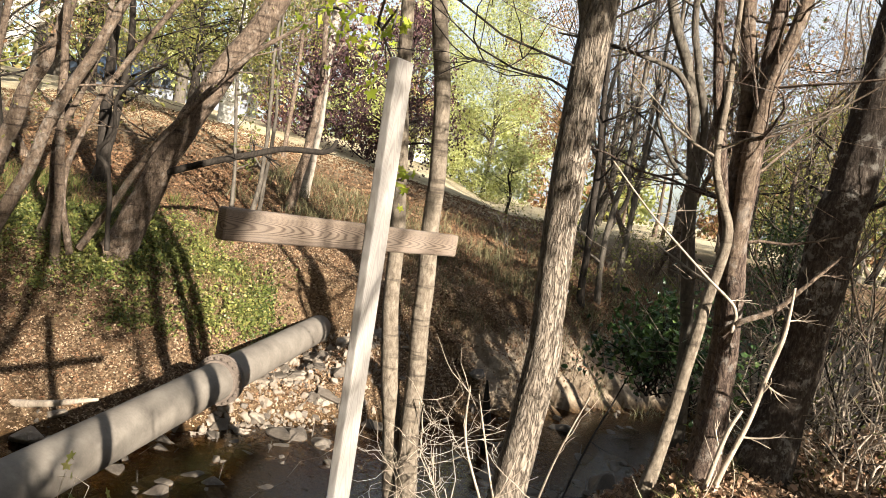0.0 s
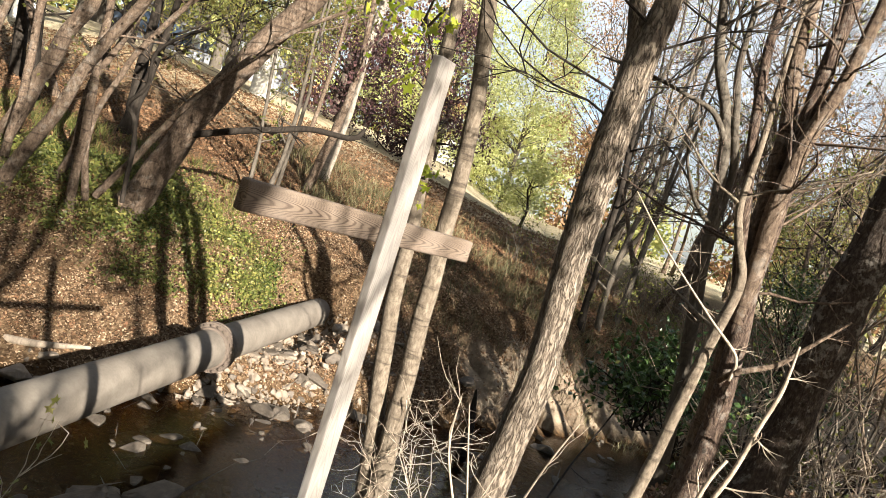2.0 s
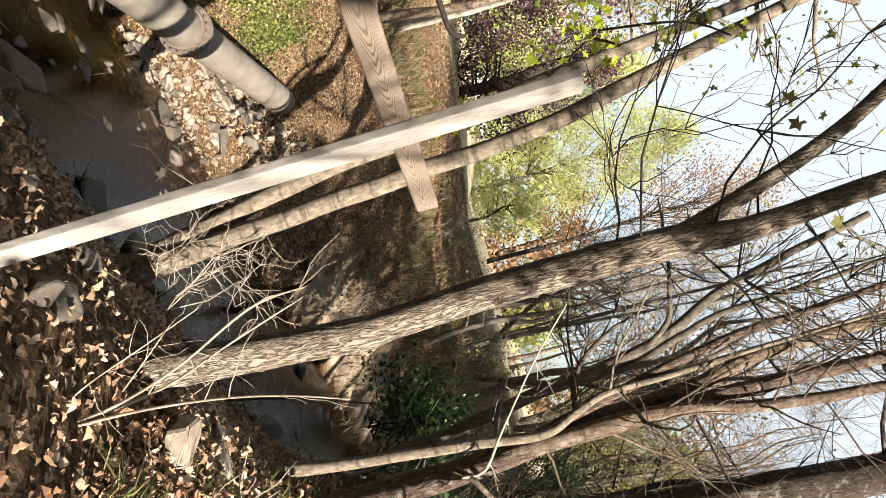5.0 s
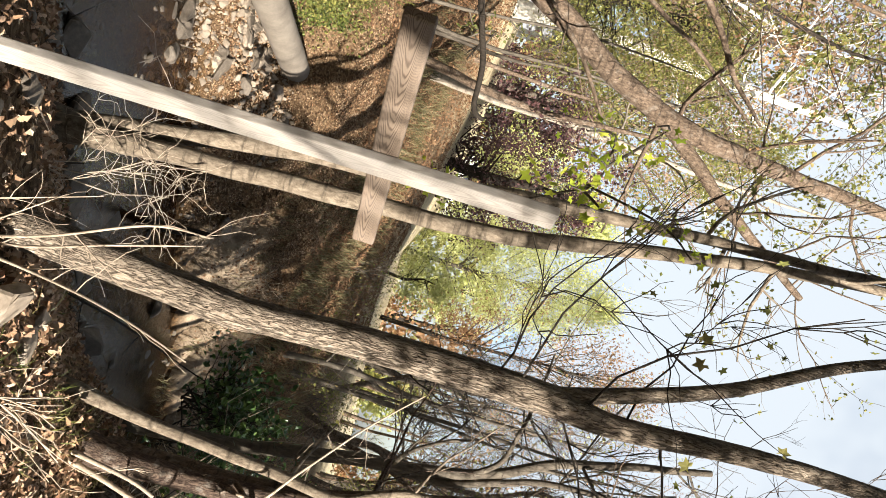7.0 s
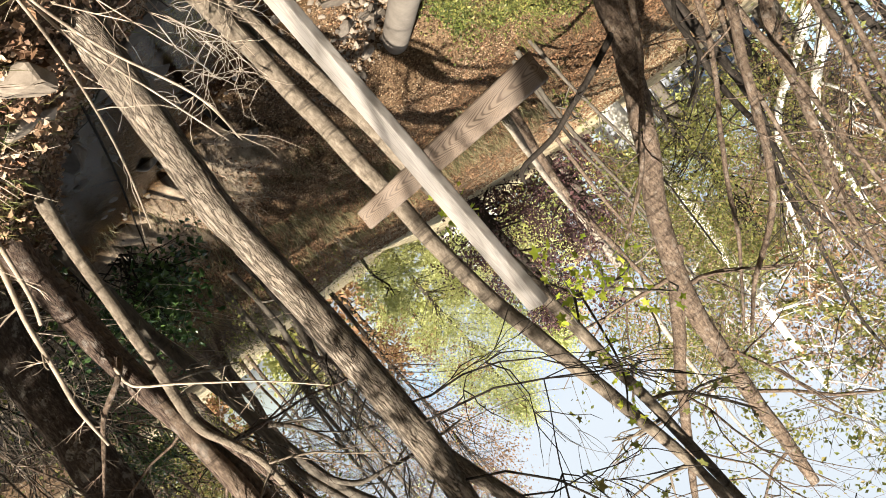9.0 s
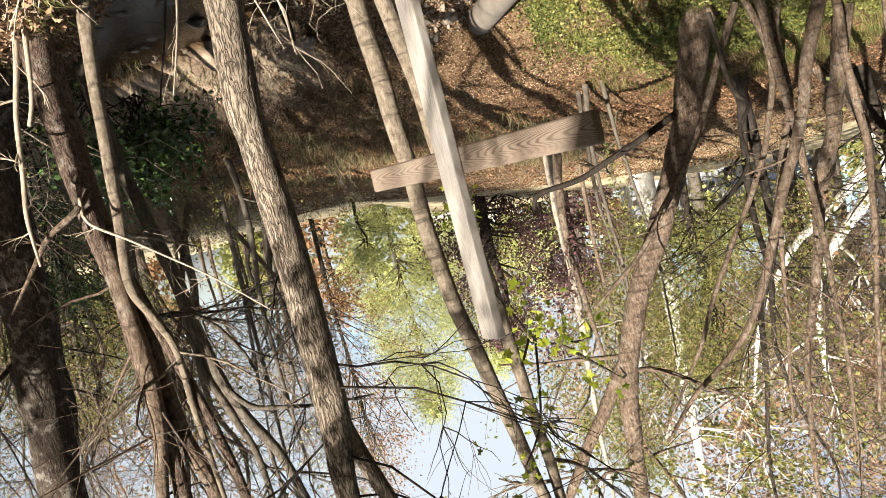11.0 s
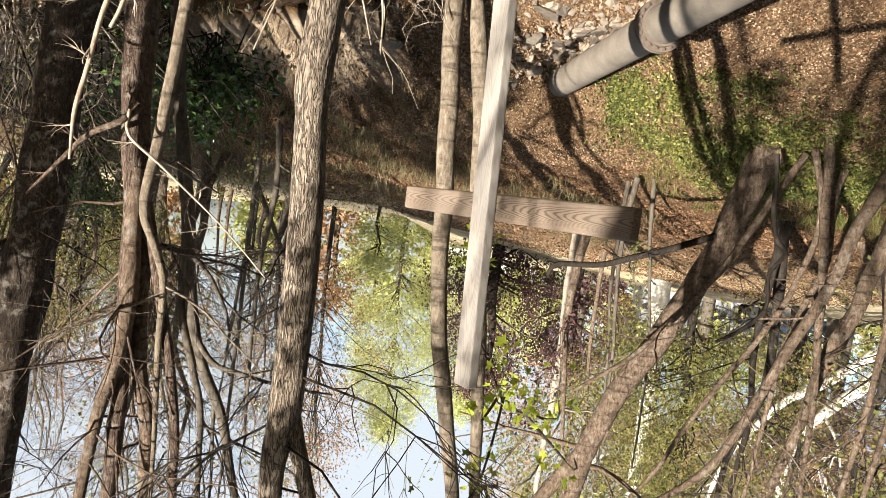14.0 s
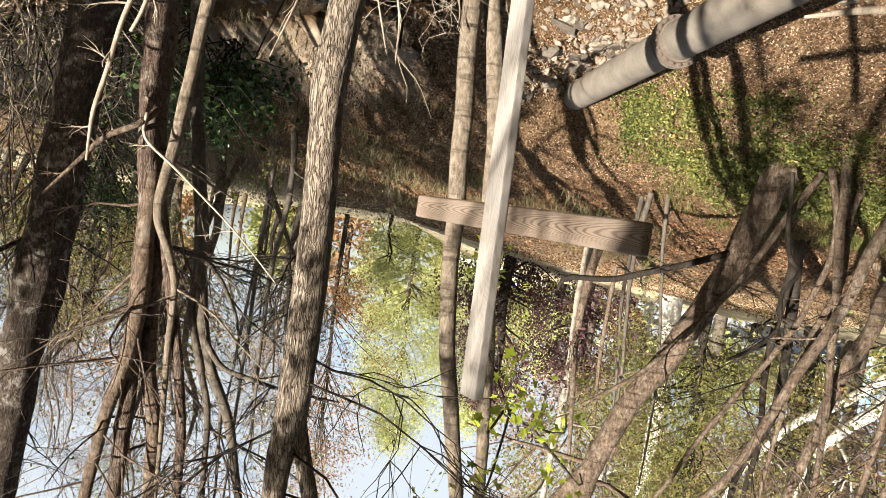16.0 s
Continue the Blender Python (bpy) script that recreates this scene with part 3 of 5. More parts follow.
def build_pipe():
    root = tagged(new("sewer_pipe"), "large grey iron pipe crossing the creek, rusty bolted flange", "pipe")
    A, B = Vector((pipe_x(0.8), 0.8, -0.765)), Vector((pipe_x(11.2), 11.2, -0.84))
    ln = (B - A).length
    root.matrix_world = basis(A, unit(np.cross(unit(B - A), (0, 0, 1))), unit(B - A), (0, 0, 1))
    r = 0.201
    fl = 6.44
    vs, fs = lathe([(0, r), (fl - 0.02, r)], 48)
    mesh_obj("pipe_section", vs, fs, PIPE, root)
    vs, fs = lathe([(fl + 0.05, r), (ln, r)], 48)
    mesh_obj("pipe_section", vs, fs, PIPE, root)
    vs, fs = lathe([(fl - 0.07, r + 0.001), (fl - 0.065, r + 0.022), (fl - 0.02, r + 0.025), (fl - 0.018, r + 0.07), (fl + 0.012, r + 0.072), (fl + 0.016, r + 0.066),
                    (fl + 0.022, r + 0.066), (fl + 0.026, r + 0.072), (fl + 0.056, r + 0.07), (fl + 0.058, r + 0.02), (fl + 0.1, r + 0.018), (fl + 0.105, r + 0.001)], 64)
    flange = mesh_obj("flange", vs, fs, RUST, root, False)
    bm = bmesh.new()
    bmesh.ops.create_cone(bm, cap_ends=True, segments=6, radius1=0.016, radius2=0.016, depth=0.03)
    me = bpy.data.meshes.new("bolt")
    bm.to_mesh(me)
    bm.free()
    me.materials.append(RUST)
    for side in (-0.03, 0.07):
        for k in range(20):
            a = 2 * math.pi * (k + 0.5) / 20
            bo = new("bolt", me)
            bo.parent = flange
            bo.matrix_local = Matrix.Translation((math.cos(a) * (r + 0.047), fl + side, math.sin(a) * (r + 0.047))) @ Matrix.Rotation(radians(90), 4, 'X')


build_pipe()

# ---- trees that stand close ----
tree("tree", "slender tree with pale furrowed bark on the near bank", [nearer(0.841, q) for q in [
    [(0.56, 3.95, -0.95, 0.15), (0.575, 3.9, -0.35, 0.108), (0.625, 3.9, 0.3, 0.096), (0.662, 3.9, 0.72, 0.098), (0.65, 3.9, 0.95, 0.088), (0.628, 3.9, 1.4, 0.093), (0.62, 3.9, 1.97, 0.094),
     (0.63, 3.9, 2.55, 0.09), (0.67, 3.92, 2.98, 0.066), (0.62, 3.95, 3.8, 0.058), (0.63, 4.0, 4.6, 0.05), (0.75, 4.1, 6.8, 0.03)],
    [(0.62, 3.9, 2.45, 0.05), (0.52, 3.93, 2.85, 0.047), (0.3, 4.0, 3.54, 0.042), (-0.13, 4.2, 4.56, 0.033), (-0.5, 4.4, 6.2, 0.018)]]],
     BARK_RIDGED, 11, limbs=4, limb_len=1.5, sides=64, ridge=0.04, freq=13, seg=0.02, from_t=0.7, wig=0.0, lump=0.014)
tree("tree", "two-stemmed smooth-barked tree at the water's edge", [nearer(0.884, q) for q in [
    [(0.001, 5.62, -1.6, 0.17), (0.0, 5.6, -1.1, 0.12), (0.0, 5.6, -0.75, 0.085), (-0.08, 5.6, 0.35, 0.076), (-0.12, 5.6, 1.28, 0.07), (-0.19, 5.6, 2.18, 0.068),
     (-0.29, 5.6, 2.8, 0.064), (-0.48, 5.6, 3.72, 0.055), (-0.64, 5.6, 4.87, 0.045), (-0.9, 5.7, 7.2, 0.025)],
    [(-0.03, 5.64, -1.3, 0.1), (-0.14, 5.68, -0.75, 0.075), (-0.32, 5.7, 0.29, 0.07), (-0.38, 5.7, 1.0, 0.065), (-0.58, 5.7, 2.81, 0.055), (-0.65, 5.7, 3.76, 0.048), (-0.85, 5.8, 6.5, 0.025)]]],
     BARK_SMOOTH, 12, limbs=5, limb_len=1.4, sides=28, seg=0.05, from_t=0.6, leaf_m=LEAF_GREEN, leaf_n=160, leaf_size=0.05, leaf_shape=2)
tree("tree", "thick dark-barked tree trunk standing on leaf litter", [
    [(2.76, 5.4, -0.25, 0.235), (2.82, 5.43, -0.02, 0.205), (2.92, 5.5, 0.4, 0.182), (3.0, 5.5, 1.5, 0.175), (3.18, 5.5, 3.4, 0.16), (3.4, 5.5, 7.5, 0.11)]],
     BARK_SCALY, 13, limbs=9, limb_len=1.8, sides=40, ridge=0.03, freq=16, seg=0.03, from_t=0.3, thin=0.14)
tree("tree", "reddish-brown trunk with tangled upright limbs", [
    [(2.2, 5.15, -0.35, 0.13), (2.26, 5.2, 0.0, 0.1), (2.3, 5.3, 0.43, 0.088), (2.25, 5.3, 1.1, 0.075), (2.2, 5.3, 1.76, 0.07), (2.18, 5.3, 3.6, 0.055), (2.3, 5.3, 6.5, 0.03)],
    [(2.24, 5.3, 1.1, 0.05), (2.05, 5.3, 1.8, 0.045), (1.75, 5.25, 3.0, 0.035), (1.6, 5.3, 5, 0.02)]],
     BARK_RED, 14, limbs=11, limb_len=1.6, sides=26, ridge=0.02, seg=0.05, from_t=0.3, thin=0.2)
tree("sapling", "pale slender sapling leaning over the bank", [
    [(1.8, 5.12, -0.5, 0.065), (1.87, 5.16, -0.15, 0.052), (1.93, 5.2, 0.24, 0.047), (2.0, 5.2, 0.92, 0.044), (2.075, 5.2, 1.55, 0.04), (1.97, 5.2, 1.86, 0.034), (1.88, 5.2, 2.14, 0.028), (1.88, 5.2, 2.63, 0.024), (1.84, 5.2, 3.3, 0.018), (1.8, 5.2, 4.8, 0.01)]],
     BARK_SMOOTH, 15, limbs=5, limb_len=1.1, sides=20, seg=0.05, from_t=0.35, category="tree", wig=0.1)
tree("tree", "large brown tree leaning over the bank", [
    [(-4.15, 8.8, 0.0, 0.25), (-4.0, 8.8, 0.4, 0.185), (-3.6, 8.8, 1.48, 0.155), (-3.04, 8.8, 2.6, 0.145), (-2.5, 8.8, 3.55, 0.138), (-2.14, 8.8, 4.8, 0.12), (-2.0, 9.0, 7.5, 0.07)],
    [(-2.5, 8.8, 3.8, 0.11), (-1.92, 8.8, 4.59, 0.09), (-1.48, 8.8, 5.17, 0.075), (-0.6, 8.9, 6.6, 0.04)]],
     BARK_BROWN, 16, limbs=6, limb_len=2.4, sides=36, ridge=0.05, freq=7, seg=0.05, from_t=0.5, leaf_m=LEAF_GREEN, leaf_n=700, leaf_size=0.06, thin=0.28)

def side_limbs():
    """Dark fine limbs that sweep out from the furrowed tree."""
    rng = np.random.default_rng(19)
    root = tagged(new("overhanging_limb"), "fine dark twiggy limbs spreading from the furrowed tree", "branch")
    o = np.array([0.53, 3.28, 2.19])
    root.location = o
    tips = []
    for z, dx, dy, ln in ((2.2, -1, -0.3, 0.9), (2.35, -0.9, -0.5, 1.2), (2.6, 0.9, -0.1, 1.0), (2.75, -0.8, -0.5, 1.3), (3.0, -0.9, 0.3, 1.2), (3.2, 1, 0.2, 1.2)):
        p = Pile()
        grow(p, np.array([0.53, 3.28, 1.6 + (z - 1.6) * 0.841]) - o, (dx, dy, 0.25), ln, 0.0065, 2, rng, tips, 6, 0.5, 0.18, 4, 0.2)
        tagged(p.make("branch", BARK_DARK, root), kind="stuff")
    lf = Pile()
    tip_leaves(lf, tips, 90, 0.03, 0.055, rng, 2)
    tagged(lf.make("leaves", LEAF_GREEN, root, True), kind="stuff")


side_limbs()

# ---- trees of the far bank ----
tree("tree", "clump of curving brown stems on the far bank", [
    [(-4.62, 8.30, -0.05, 0.068), (-4.64, 8.30, 0.39, 0.056), (-4.68, 8.30, 1.07, 0.053), (-4.74, 8.30, 1.74, 0.050), (-4.77, 8.30, 2.27, 0.046), (-4.8, 8.30, 3.05, 0.040), (-4.78, 8.3, 4.9, 0.024), (-4.6, 8.3, 6.8, 0.012)],
    [(-4.50, 8.40, 0.06, 0.044), (-4.67, 8.40, 0.87, 0.038), (-4.49, 8.40, 1.65, 0.036), (-4.25, 8.40, 2.17, 0.034), (-3.66, 8.40, 3.10, 0.032), (-3.31, 8.40, 3.65, 0.029), (-3.03, 8.4, 4.2, 0.024), (-2.4, 8.4, 5.04, 0.016)],
    [(-4.39, 8.40, 0.15, 0.048), (-4.04, 8.40, 0.77, 0.042), (-3.76, 8.40, 1.29, 0.039), (-3.53, 8.40, 1.67, 0.037), (-3.18, 8.40, 2.14, 0.034), (-2.71, 8.40, 2.68, 0.031), (-2.41, 8.40, 2.96, 0.028), (-1.91, 8.40, 3.31, 0.016)]],
     BARK_BROWN, 21, limbs=5, limb_len=1.6, sides=16, seg=0.08, from_t=0.4, leaf_m=LEAF_GREEN, leaf_n=350, leaf_size=0.05, thin=0.3)
tree("tree", "thick leaning brown stems over the ivy", [
    [(-5.3, 8.00, -0.1, 0.096), (-5.19, 8.00, 0.32, 0.080), (-4.87, 8.00, 1.03, 0.072), (-4.65, 8.00, 1.72, 0.067), (-4.44, 8.00, 2.14, 0.062), (-4.22, 8.00, 2.55, 0.058), (-3.96, 8.00, 3.16, 0.051), (-3.69, 8.0, 3.69, 0.045), (-3.29, 8.0, 4.15, 0.037), (-2.75, 8.0, 4.54, 0.029), (-2.3, 8.0, 5.0, 0.016)],
    [(-6.0, 8.60, 0.0, 0.136), (-5.82, 8.60, 0.47, 0.112), (-5.53, 8.60, 1.40, 0.099), (-5.37, 8.60, 1.95, 0.090), (-5.06, 8.60, 2.61, 0.081), (-4.9, 8.60, 3.3, 0.068), (-4.4, 8.6, 5.0, 0.040), (-4.2, 8.6, 7.0, 0.020)]],
     BARK_BROWN, 22, limbs=6, limb_len=1.8, sides=18, seg=0.08, from_t=0.4, leaf_m=LEAF_GREEN, leaf_n=350, leaf_size=0.05, thin=0.25)
tree("tree", "slim brown stems behind the leaning tree", [
    [(-5.1, 8.60, -0.05, 0.056), (-4.91, 8.60, 0.62, 0.047), (-4.92, 8.60, 1.39, 0.043), (-4.66, 8.60, 2.13, 0.039), (-4.46, 8.60, 2.78, 0.035), (-4.44, 8.60, 3.19, 0.031), (-4.1, 8.6, 5.5, 0.016)],
    [(-5.5, 8.2, -0.1, 0.056), (-5.45, 8.2, 1.2, 0.048), (-5.5, 8.2, 2.2, 0.044), (-5.35, 8.2, 3.4, 0.036), (-5.0, 8.2, 5.4, 0.020)],
    [(-6.1, 8.2, -0.1, 0.056), (-6.0, 8.2, 1.4, 0.048), (-5.75, 8.2, 2.8, 0.040), (-5.4, 8.2, 4.6, 0.024)]],
     BARK_BROWN, 23, limbs=5, limb_len=1.6, sides=14, seg=0.09, from_t=0.4, leaf_m=LEAF_RUST, leaf_n=300, leaf_size=0.05, thin=0.3)


def single(name, label, category, path, material, sides=12, seg=0.06, group="", lump=0.06, seed=3, twigs=0, twig_len=0.4, rng_seed=1, leaf_m=None, leaf_n=0, leaf_size=0.06, leaf_shape=0):
    """One branch, vine or log that stands for itself."""
    rng = np.random.default_rng(rng_seed)
    root = tagged(new(name), label, category, group)
    o = np.array(path[0][:3])
    root.location = o
    V, F, C, rad = tube([np.array(q[:3]) - o for q in path], [q[3] for q in path], sides, seg, 0, 9, lump, seed + rng_seed, wig=0.2)
    pl = Pile()
    pl.add(V, F)
    pl.make("stem", material, root)
    tips = []
    for i in range(twigs):
        tw = Pile()
        k = int(len(C) * rng.uniform(0.15, 1.0)) - 1
        grow(tw, C[k], rng.normal(size=3) + np.array([0, 0, 0.5]), twig_len * rng.uniform(0.5, 1.2), max(0.003, rad[k] * 0.5), 1, rng, tips, 5, 0.6, 0.1, 3)
        tw.make("twig", material, root)
    if leaf_n and tips:
        lf = Pile()
        tip_leaves(lf, tips, leaf_n, 0.03, leaf_size, rng, leaf_shape)
        lf.make("leaves", leaf_m, root, True)
    return root


single("dead_branch", "dark bare broken branch jutting from the leaning tree", "branch",
       [(-3.57, 8.75, 1.23, 0.05), (-3.02, 8.75, 1.46, 0.043), (-2.61, 8.75, 1.60, 0.039), (-2.20, 8.75, 1.74, 0.036), (-1.68, 8.75, 1.79, 0.036), (-1.58, 8.75, 1.84, 0.038), (-1.53, 8.75, 1.97, 0.02)], BARK_DARK, twigs=4)
single("vine", "dark twisting vine hanging in the far trees", "vine",
       [(-4.0, 8.30, 0.2, 0.03), (-3.99, 8.1, 1.11, 0.027), (-4.12, 8.05, 1.36, 0.025), (-3.96, 8.05, 1.63, 0.023), (-3.97, 8.05, 2.02, 0.022), (-3.77, 8.1, 2.28, 0.020), (-3.55, 8.3, 2.5, 0.018)], BARK_DARK, seg=0.03)
for i, pth in enumerate(([(-3.40, 11.00, 0.3, 0.04), (-3.46, 11.00, 1.44, 0.029), (-3.57, 11.00, 2.40, 0.025), (-3.65, 11.00, 3.44, 0.021), (-3.6, 11, 5, 0.01)],
                         [(-3.14, 11.00, 0.4, 0.05), (-3.01, 11.00, 1.42, 0.036), (-3.04, 11.00, 2.57, 0.030), (-3.08, 11.00, 3.53, 0.025), (-3.0, 11, 5.5, 0.01)],
                         [(-3.14, 11.50, 0.4, 0.045), (-3.07, 11.50, 1.52, 0.033), (-3.06, 11.50, 2.36, 0.027), (-3.14, 11.50, 3.36, 0.022), (-3.2, 11.5, 5.4, 0.01)])):
    single("sapling", "thin grey-brown sapling on the littered slope", "sapling", pth, BARK_GREY, 8, 0.1, "saplings on the slope", twigs=6, twig_len=0.7, rng_seed=40 + i, leaf_m=LEAF_GREEN, leaf_n=120, leaf_size=0.07)
tree("tree", "pale-barked tree leaning on the hillside", [
    [(-2.97, 14.00, 0.7, 0.14), (-2.94, 14.0, 1.17, 0.115), (-2.86, 14.00, 2.32, 0.105), (-2.86, 14.00, 3.77, 0.09), (-2.78, 14.00, 5.0, 0.07), (-2.66, 14.0, 6.7, 0.05), (-2.6, 14, 9.5, 0.02)]],
     BARK_CREAM, 24, limbs=6, limb_len=1.8, sides=14, seg=0.12, from_t=0.4, leaf_m=LEAF_GREEN, leaf_n=700, leaf_size=0.1)
tree("tree", "brown leaning trunk beside the pale tree", [
    [(-3.05, 13.0, 0.3, 0.12), (-3.01, 13.00, 0.52, 0.097), (-2.86, 13.00, 1.40, 0.088), (-2.77, 13.00, 2.05, 0.078), (-2.7, 13.00, 3.2, 0.06), (-2.9, 13, 5.5, 0.03)]],
     BARK_BROWN, 25, limbs=4, limb_len=1.5, sides=12, seg=0.12, from_t=0.4, leaf_m=LEAF_PURPLE, leaf_n=300, leaf_size=0.1)
tree("tree", "white-barked sycamore with a thick trunk on the lawn", [
    [(-8.30, 25.0, 1.6, 0.6), (-8.30, 25.00, 2.08, 0.43), (-8.32, 25.00, 2.98, 0.37), (-8.34, 25.00, 4.18, 0.324), (-8.4, 25.00, 5.76, 0.28), (-8.2, 25, 10, 0.2), (-8, 25, 16, 0.08)]],
     BARK_WHITE, 26, limbs=9, limb_len=5.0, sides=16, seg=0.3, from_t=0.35, leaf_m=LEAF_GREEN, leaf_n=2500, leaf_size=0.22)
tree("tree", "white-limbed sycamore behind the clump of stems", [
    [(-12.6, 18.0, 1.2, 0.3), (-12.4, 18.0, 3.0, 0.24), (-11.86, 18.00, 4.2, 0.18), (-10.65, 18.00, 5.34, 0.13), (-9.90, 18.00, 6.53, 0.10), (-9.69, 18.00, 8.98, 0.067)],
    [(-12.3, 18.0, 3.2, 0.16), (-10.72, 18.05, 4.44, 0.12), (-9.74, 18.05, 5.02, 0.1), (-8.91, 18.05, 5.90, 0.085), (-8.23, 18.05, 6.94, 0.06), (-7.6, 18, 9, 0.03)]],
     BARK_WHITE, 27, limbs=5, limb_len=2.5, sides=14, seg=0.15, from_t=0.5, leaf_m=LEAF_RUST, leaf_n=900, leaf_size=0.13)

# ---- trees of the near bank, downstream ----
tree("tree", "grey-brown tree with a forked curving top", [
    [(2.55, 6.60, -0.9, 0.1), (2.53, 6.60, -0.5, 0.072), (2.47, 6.60, 0.33, 0.067), (2.29, 6.60, 1.40, 0.063), (2.19, 6.60, 2.14, 0.06), (2.02, 6.60, 2.95, 0.053), (1.72, 6.60, 3.6, 0.045), (1.4, 6.6, 5.0, 0.03)],
    [(2.25, 6.60, 1.8, 0.04), (2.22, 6.58, 2.5, 0.036), (2.05, 6.56, 3.07, 0.034), (1.95, 6.6, 3.6, 0.03), (1.85, 6.60, 5.2, 0.02)],
    [(2.06, 6.55, 2.75, 0.03), (1.85, 6.5, 2.98, 0.026), (1.55, 6.45, 3.05, 0.02), (1.2, 6.4, 3.1, 0.016), (0.7, 6.35, 3.12, 0.008)]],
     BARK_GREY, 31, limbs=5, limb_len=1.5, sides=16, seg=0.06, from_t=0.4)
tree("tree", "brown forked trunk lit along one side", [
    [(2.3, 5.45, -0.2, 0.1), (2.28, 5.42, 0.6, 0.08), (2.21, 5.40, 1.32, 0.072), (2.15, 5.40, 1.88, 0.066), (2.09, 5.40, 2.74, 0.06), (1.98, 5.40, 3.35, 0.055), (1.9, 5.4, 5.0, 0.04)],
    [(2.2, 5.30, 1.3, 0.06), (2.16, 5.25, 1.75, 0.062), (2.13, 5.2, 2.30, 0.062), (2.2, 5.20, 2.81, 0.055), (2.32, 5.20, 3.5, 0.045), (2.5, 5.2, 5.2, 0.03)]],
     BARK_BROWN, 32, limbs=12, limb_len=1.5, sides=18, seg=0.05, from_t=0.35, thin=0.2)
single("dead_branch", "thin pale dead branch caught across the stems", "branch",
       [(1.09, 4.98, 1.98, 0.004), (1.46, 5.0, 1.63, 0.007), (1.88, 5.0, 1.29, 0.009), (2.15, 5.0, 1.08, 0.011), (2.17, 5.02, 0.9, 0.012)], TWIG_PALE, seg=0.04, twigs=3, twig_len=0.25)
single("dead_branch", "crooked dark limb reaching across the thick trunk", "branch",
       [(2.2, 5.25, 0.84, 0.026), (2.2, 5.0, 0.98, 0.022), (2.43, 5.0, 1.11, 0.019), (2.60, 5.0, 1.30, 0.015), (2.83, 5.0, 1.57, 0.008)], BARK_BROWN, seg=0.04, twigs=2, twig_len=0.3)
single("sapling", "pale bent sapling before the thick trunk", "sapling",
       [(2.2, 4.90, -0.3, 0.024), (2.26, 4.90, -0.07, 0.021), (2.36, 4.90, 0.27, 0.018), (2.43, 4.90, 0.67, 0.016), (2.49, 4.90, 0.97, 0.014), (2.5, 4.90, 1.3, 0.008)], TWIG_PALE, seg=0.04, twigs=6, twig_len=0.35)
single("stump", "broken pale stem stub", "stump", [(2.15, 4.90, -0.25, 0.02), (2.23, 4.90, 0.18, 0.016), (2.30, 4.90, 0.37, 0.013)], TWIG_PALE, seg=0.04)
tree("tree", "dark slender tree on the far bank", [
    [(2.69, 12.87, -0.15, 0.091), (2.66, 12.87, 0.23, 0.069), (2.62, 12.87, 1.34, 0.062), (2.55, 12.87, 2.58, 0.057), (2.40, 12.87, 4.41, 0.046), (2.22, 12.87, 9.09, 0.019)]],
     BARK_DARK, 33, limbs=8, limb_len=1.8, sides=12, seg=0.12, from_t=0.25)
for i, pth in enumerate(([(3.57, 14.04, -0.15, 0.070), (3.58, 14.04, 0.21, 0.057), (3.66, 14.04, 2.26, 0.050), (3.67, 14.04, 3.72, 0.043), (3.71, 14.04, 5.29, 0.036), (3.74, 14.04, 7.92, 0.018)],
                         [(3.70, 14.27, -0.15, 0.058), (3.70, 14.27, 0.52, 0.047), (3.70, 14.27, 2.03, 0.040), (3.86, 14.27, 3.71, 0.032), (4.09, 14.27, 6.75, 0.012)],
                         [(3.10, 13.34, -0.15, 0.070), (3.04, 13.34, 1.13, 0.058), (3.22, 13.34, 3.00, 0.047), (3.16, 13.34, 6.16, 0.018)])):
    single("sapling", "thin pale tree on the far bank", "sapling", pth, BARK_GREY, 9, 0.12, "saplings on the far bank", twigs=12, twig_len=0.9, rng_seed=60 + i)


# ---- woods behind ----
def wood_tree(name, label, height, r, bark, seed, leaf_m=None, leaf_n=0, leaf_size=0.12, limbs=20, limb_len=2.2, crook=0.25):
    rng = np.random.default_rng(seed)
    st = [(0, 0, -0.3, r * 1.4)]
    x = y = 0.0
    n = 7
    for i in range(n):
        x += rng.normal() * crook
        y += rng.normal() * crook
        st.append((x, y, height * (i + 1) / n, r * (1 - 0.85 * (i + 1) / n)))
    return tree(name, label, [st], bark, seed, limbs=limbs, limb_len=limb_len, twig_depth=2, sides=8, seg=0.4, leaf_m=leaf_m, leaf_n=leaf_n,
                leaf_size=leaf_size, from_t=0.2, kids=4, joined=True, thin=0.3)


def scatter(ob, spots, rng, lo=0.8, hi=1.25, grp=""):
    first = True
    for (x, y) in spots:
        m = pose(x, y, land1(x, y) - 0.05, rng.uniform(-4, 4), rng.uniform(-4, 4), rng.uniform(0, 360))
        k = rng.uniform(lo, hi)
        if first:
            ob.matrix_world = m @ Matrix.Scale(k, 4)
            first = False
        else:
            c = copy_thing(ob, m)
            c.scale = (k, k, k)
        if grp:
            ob["group"] = grp


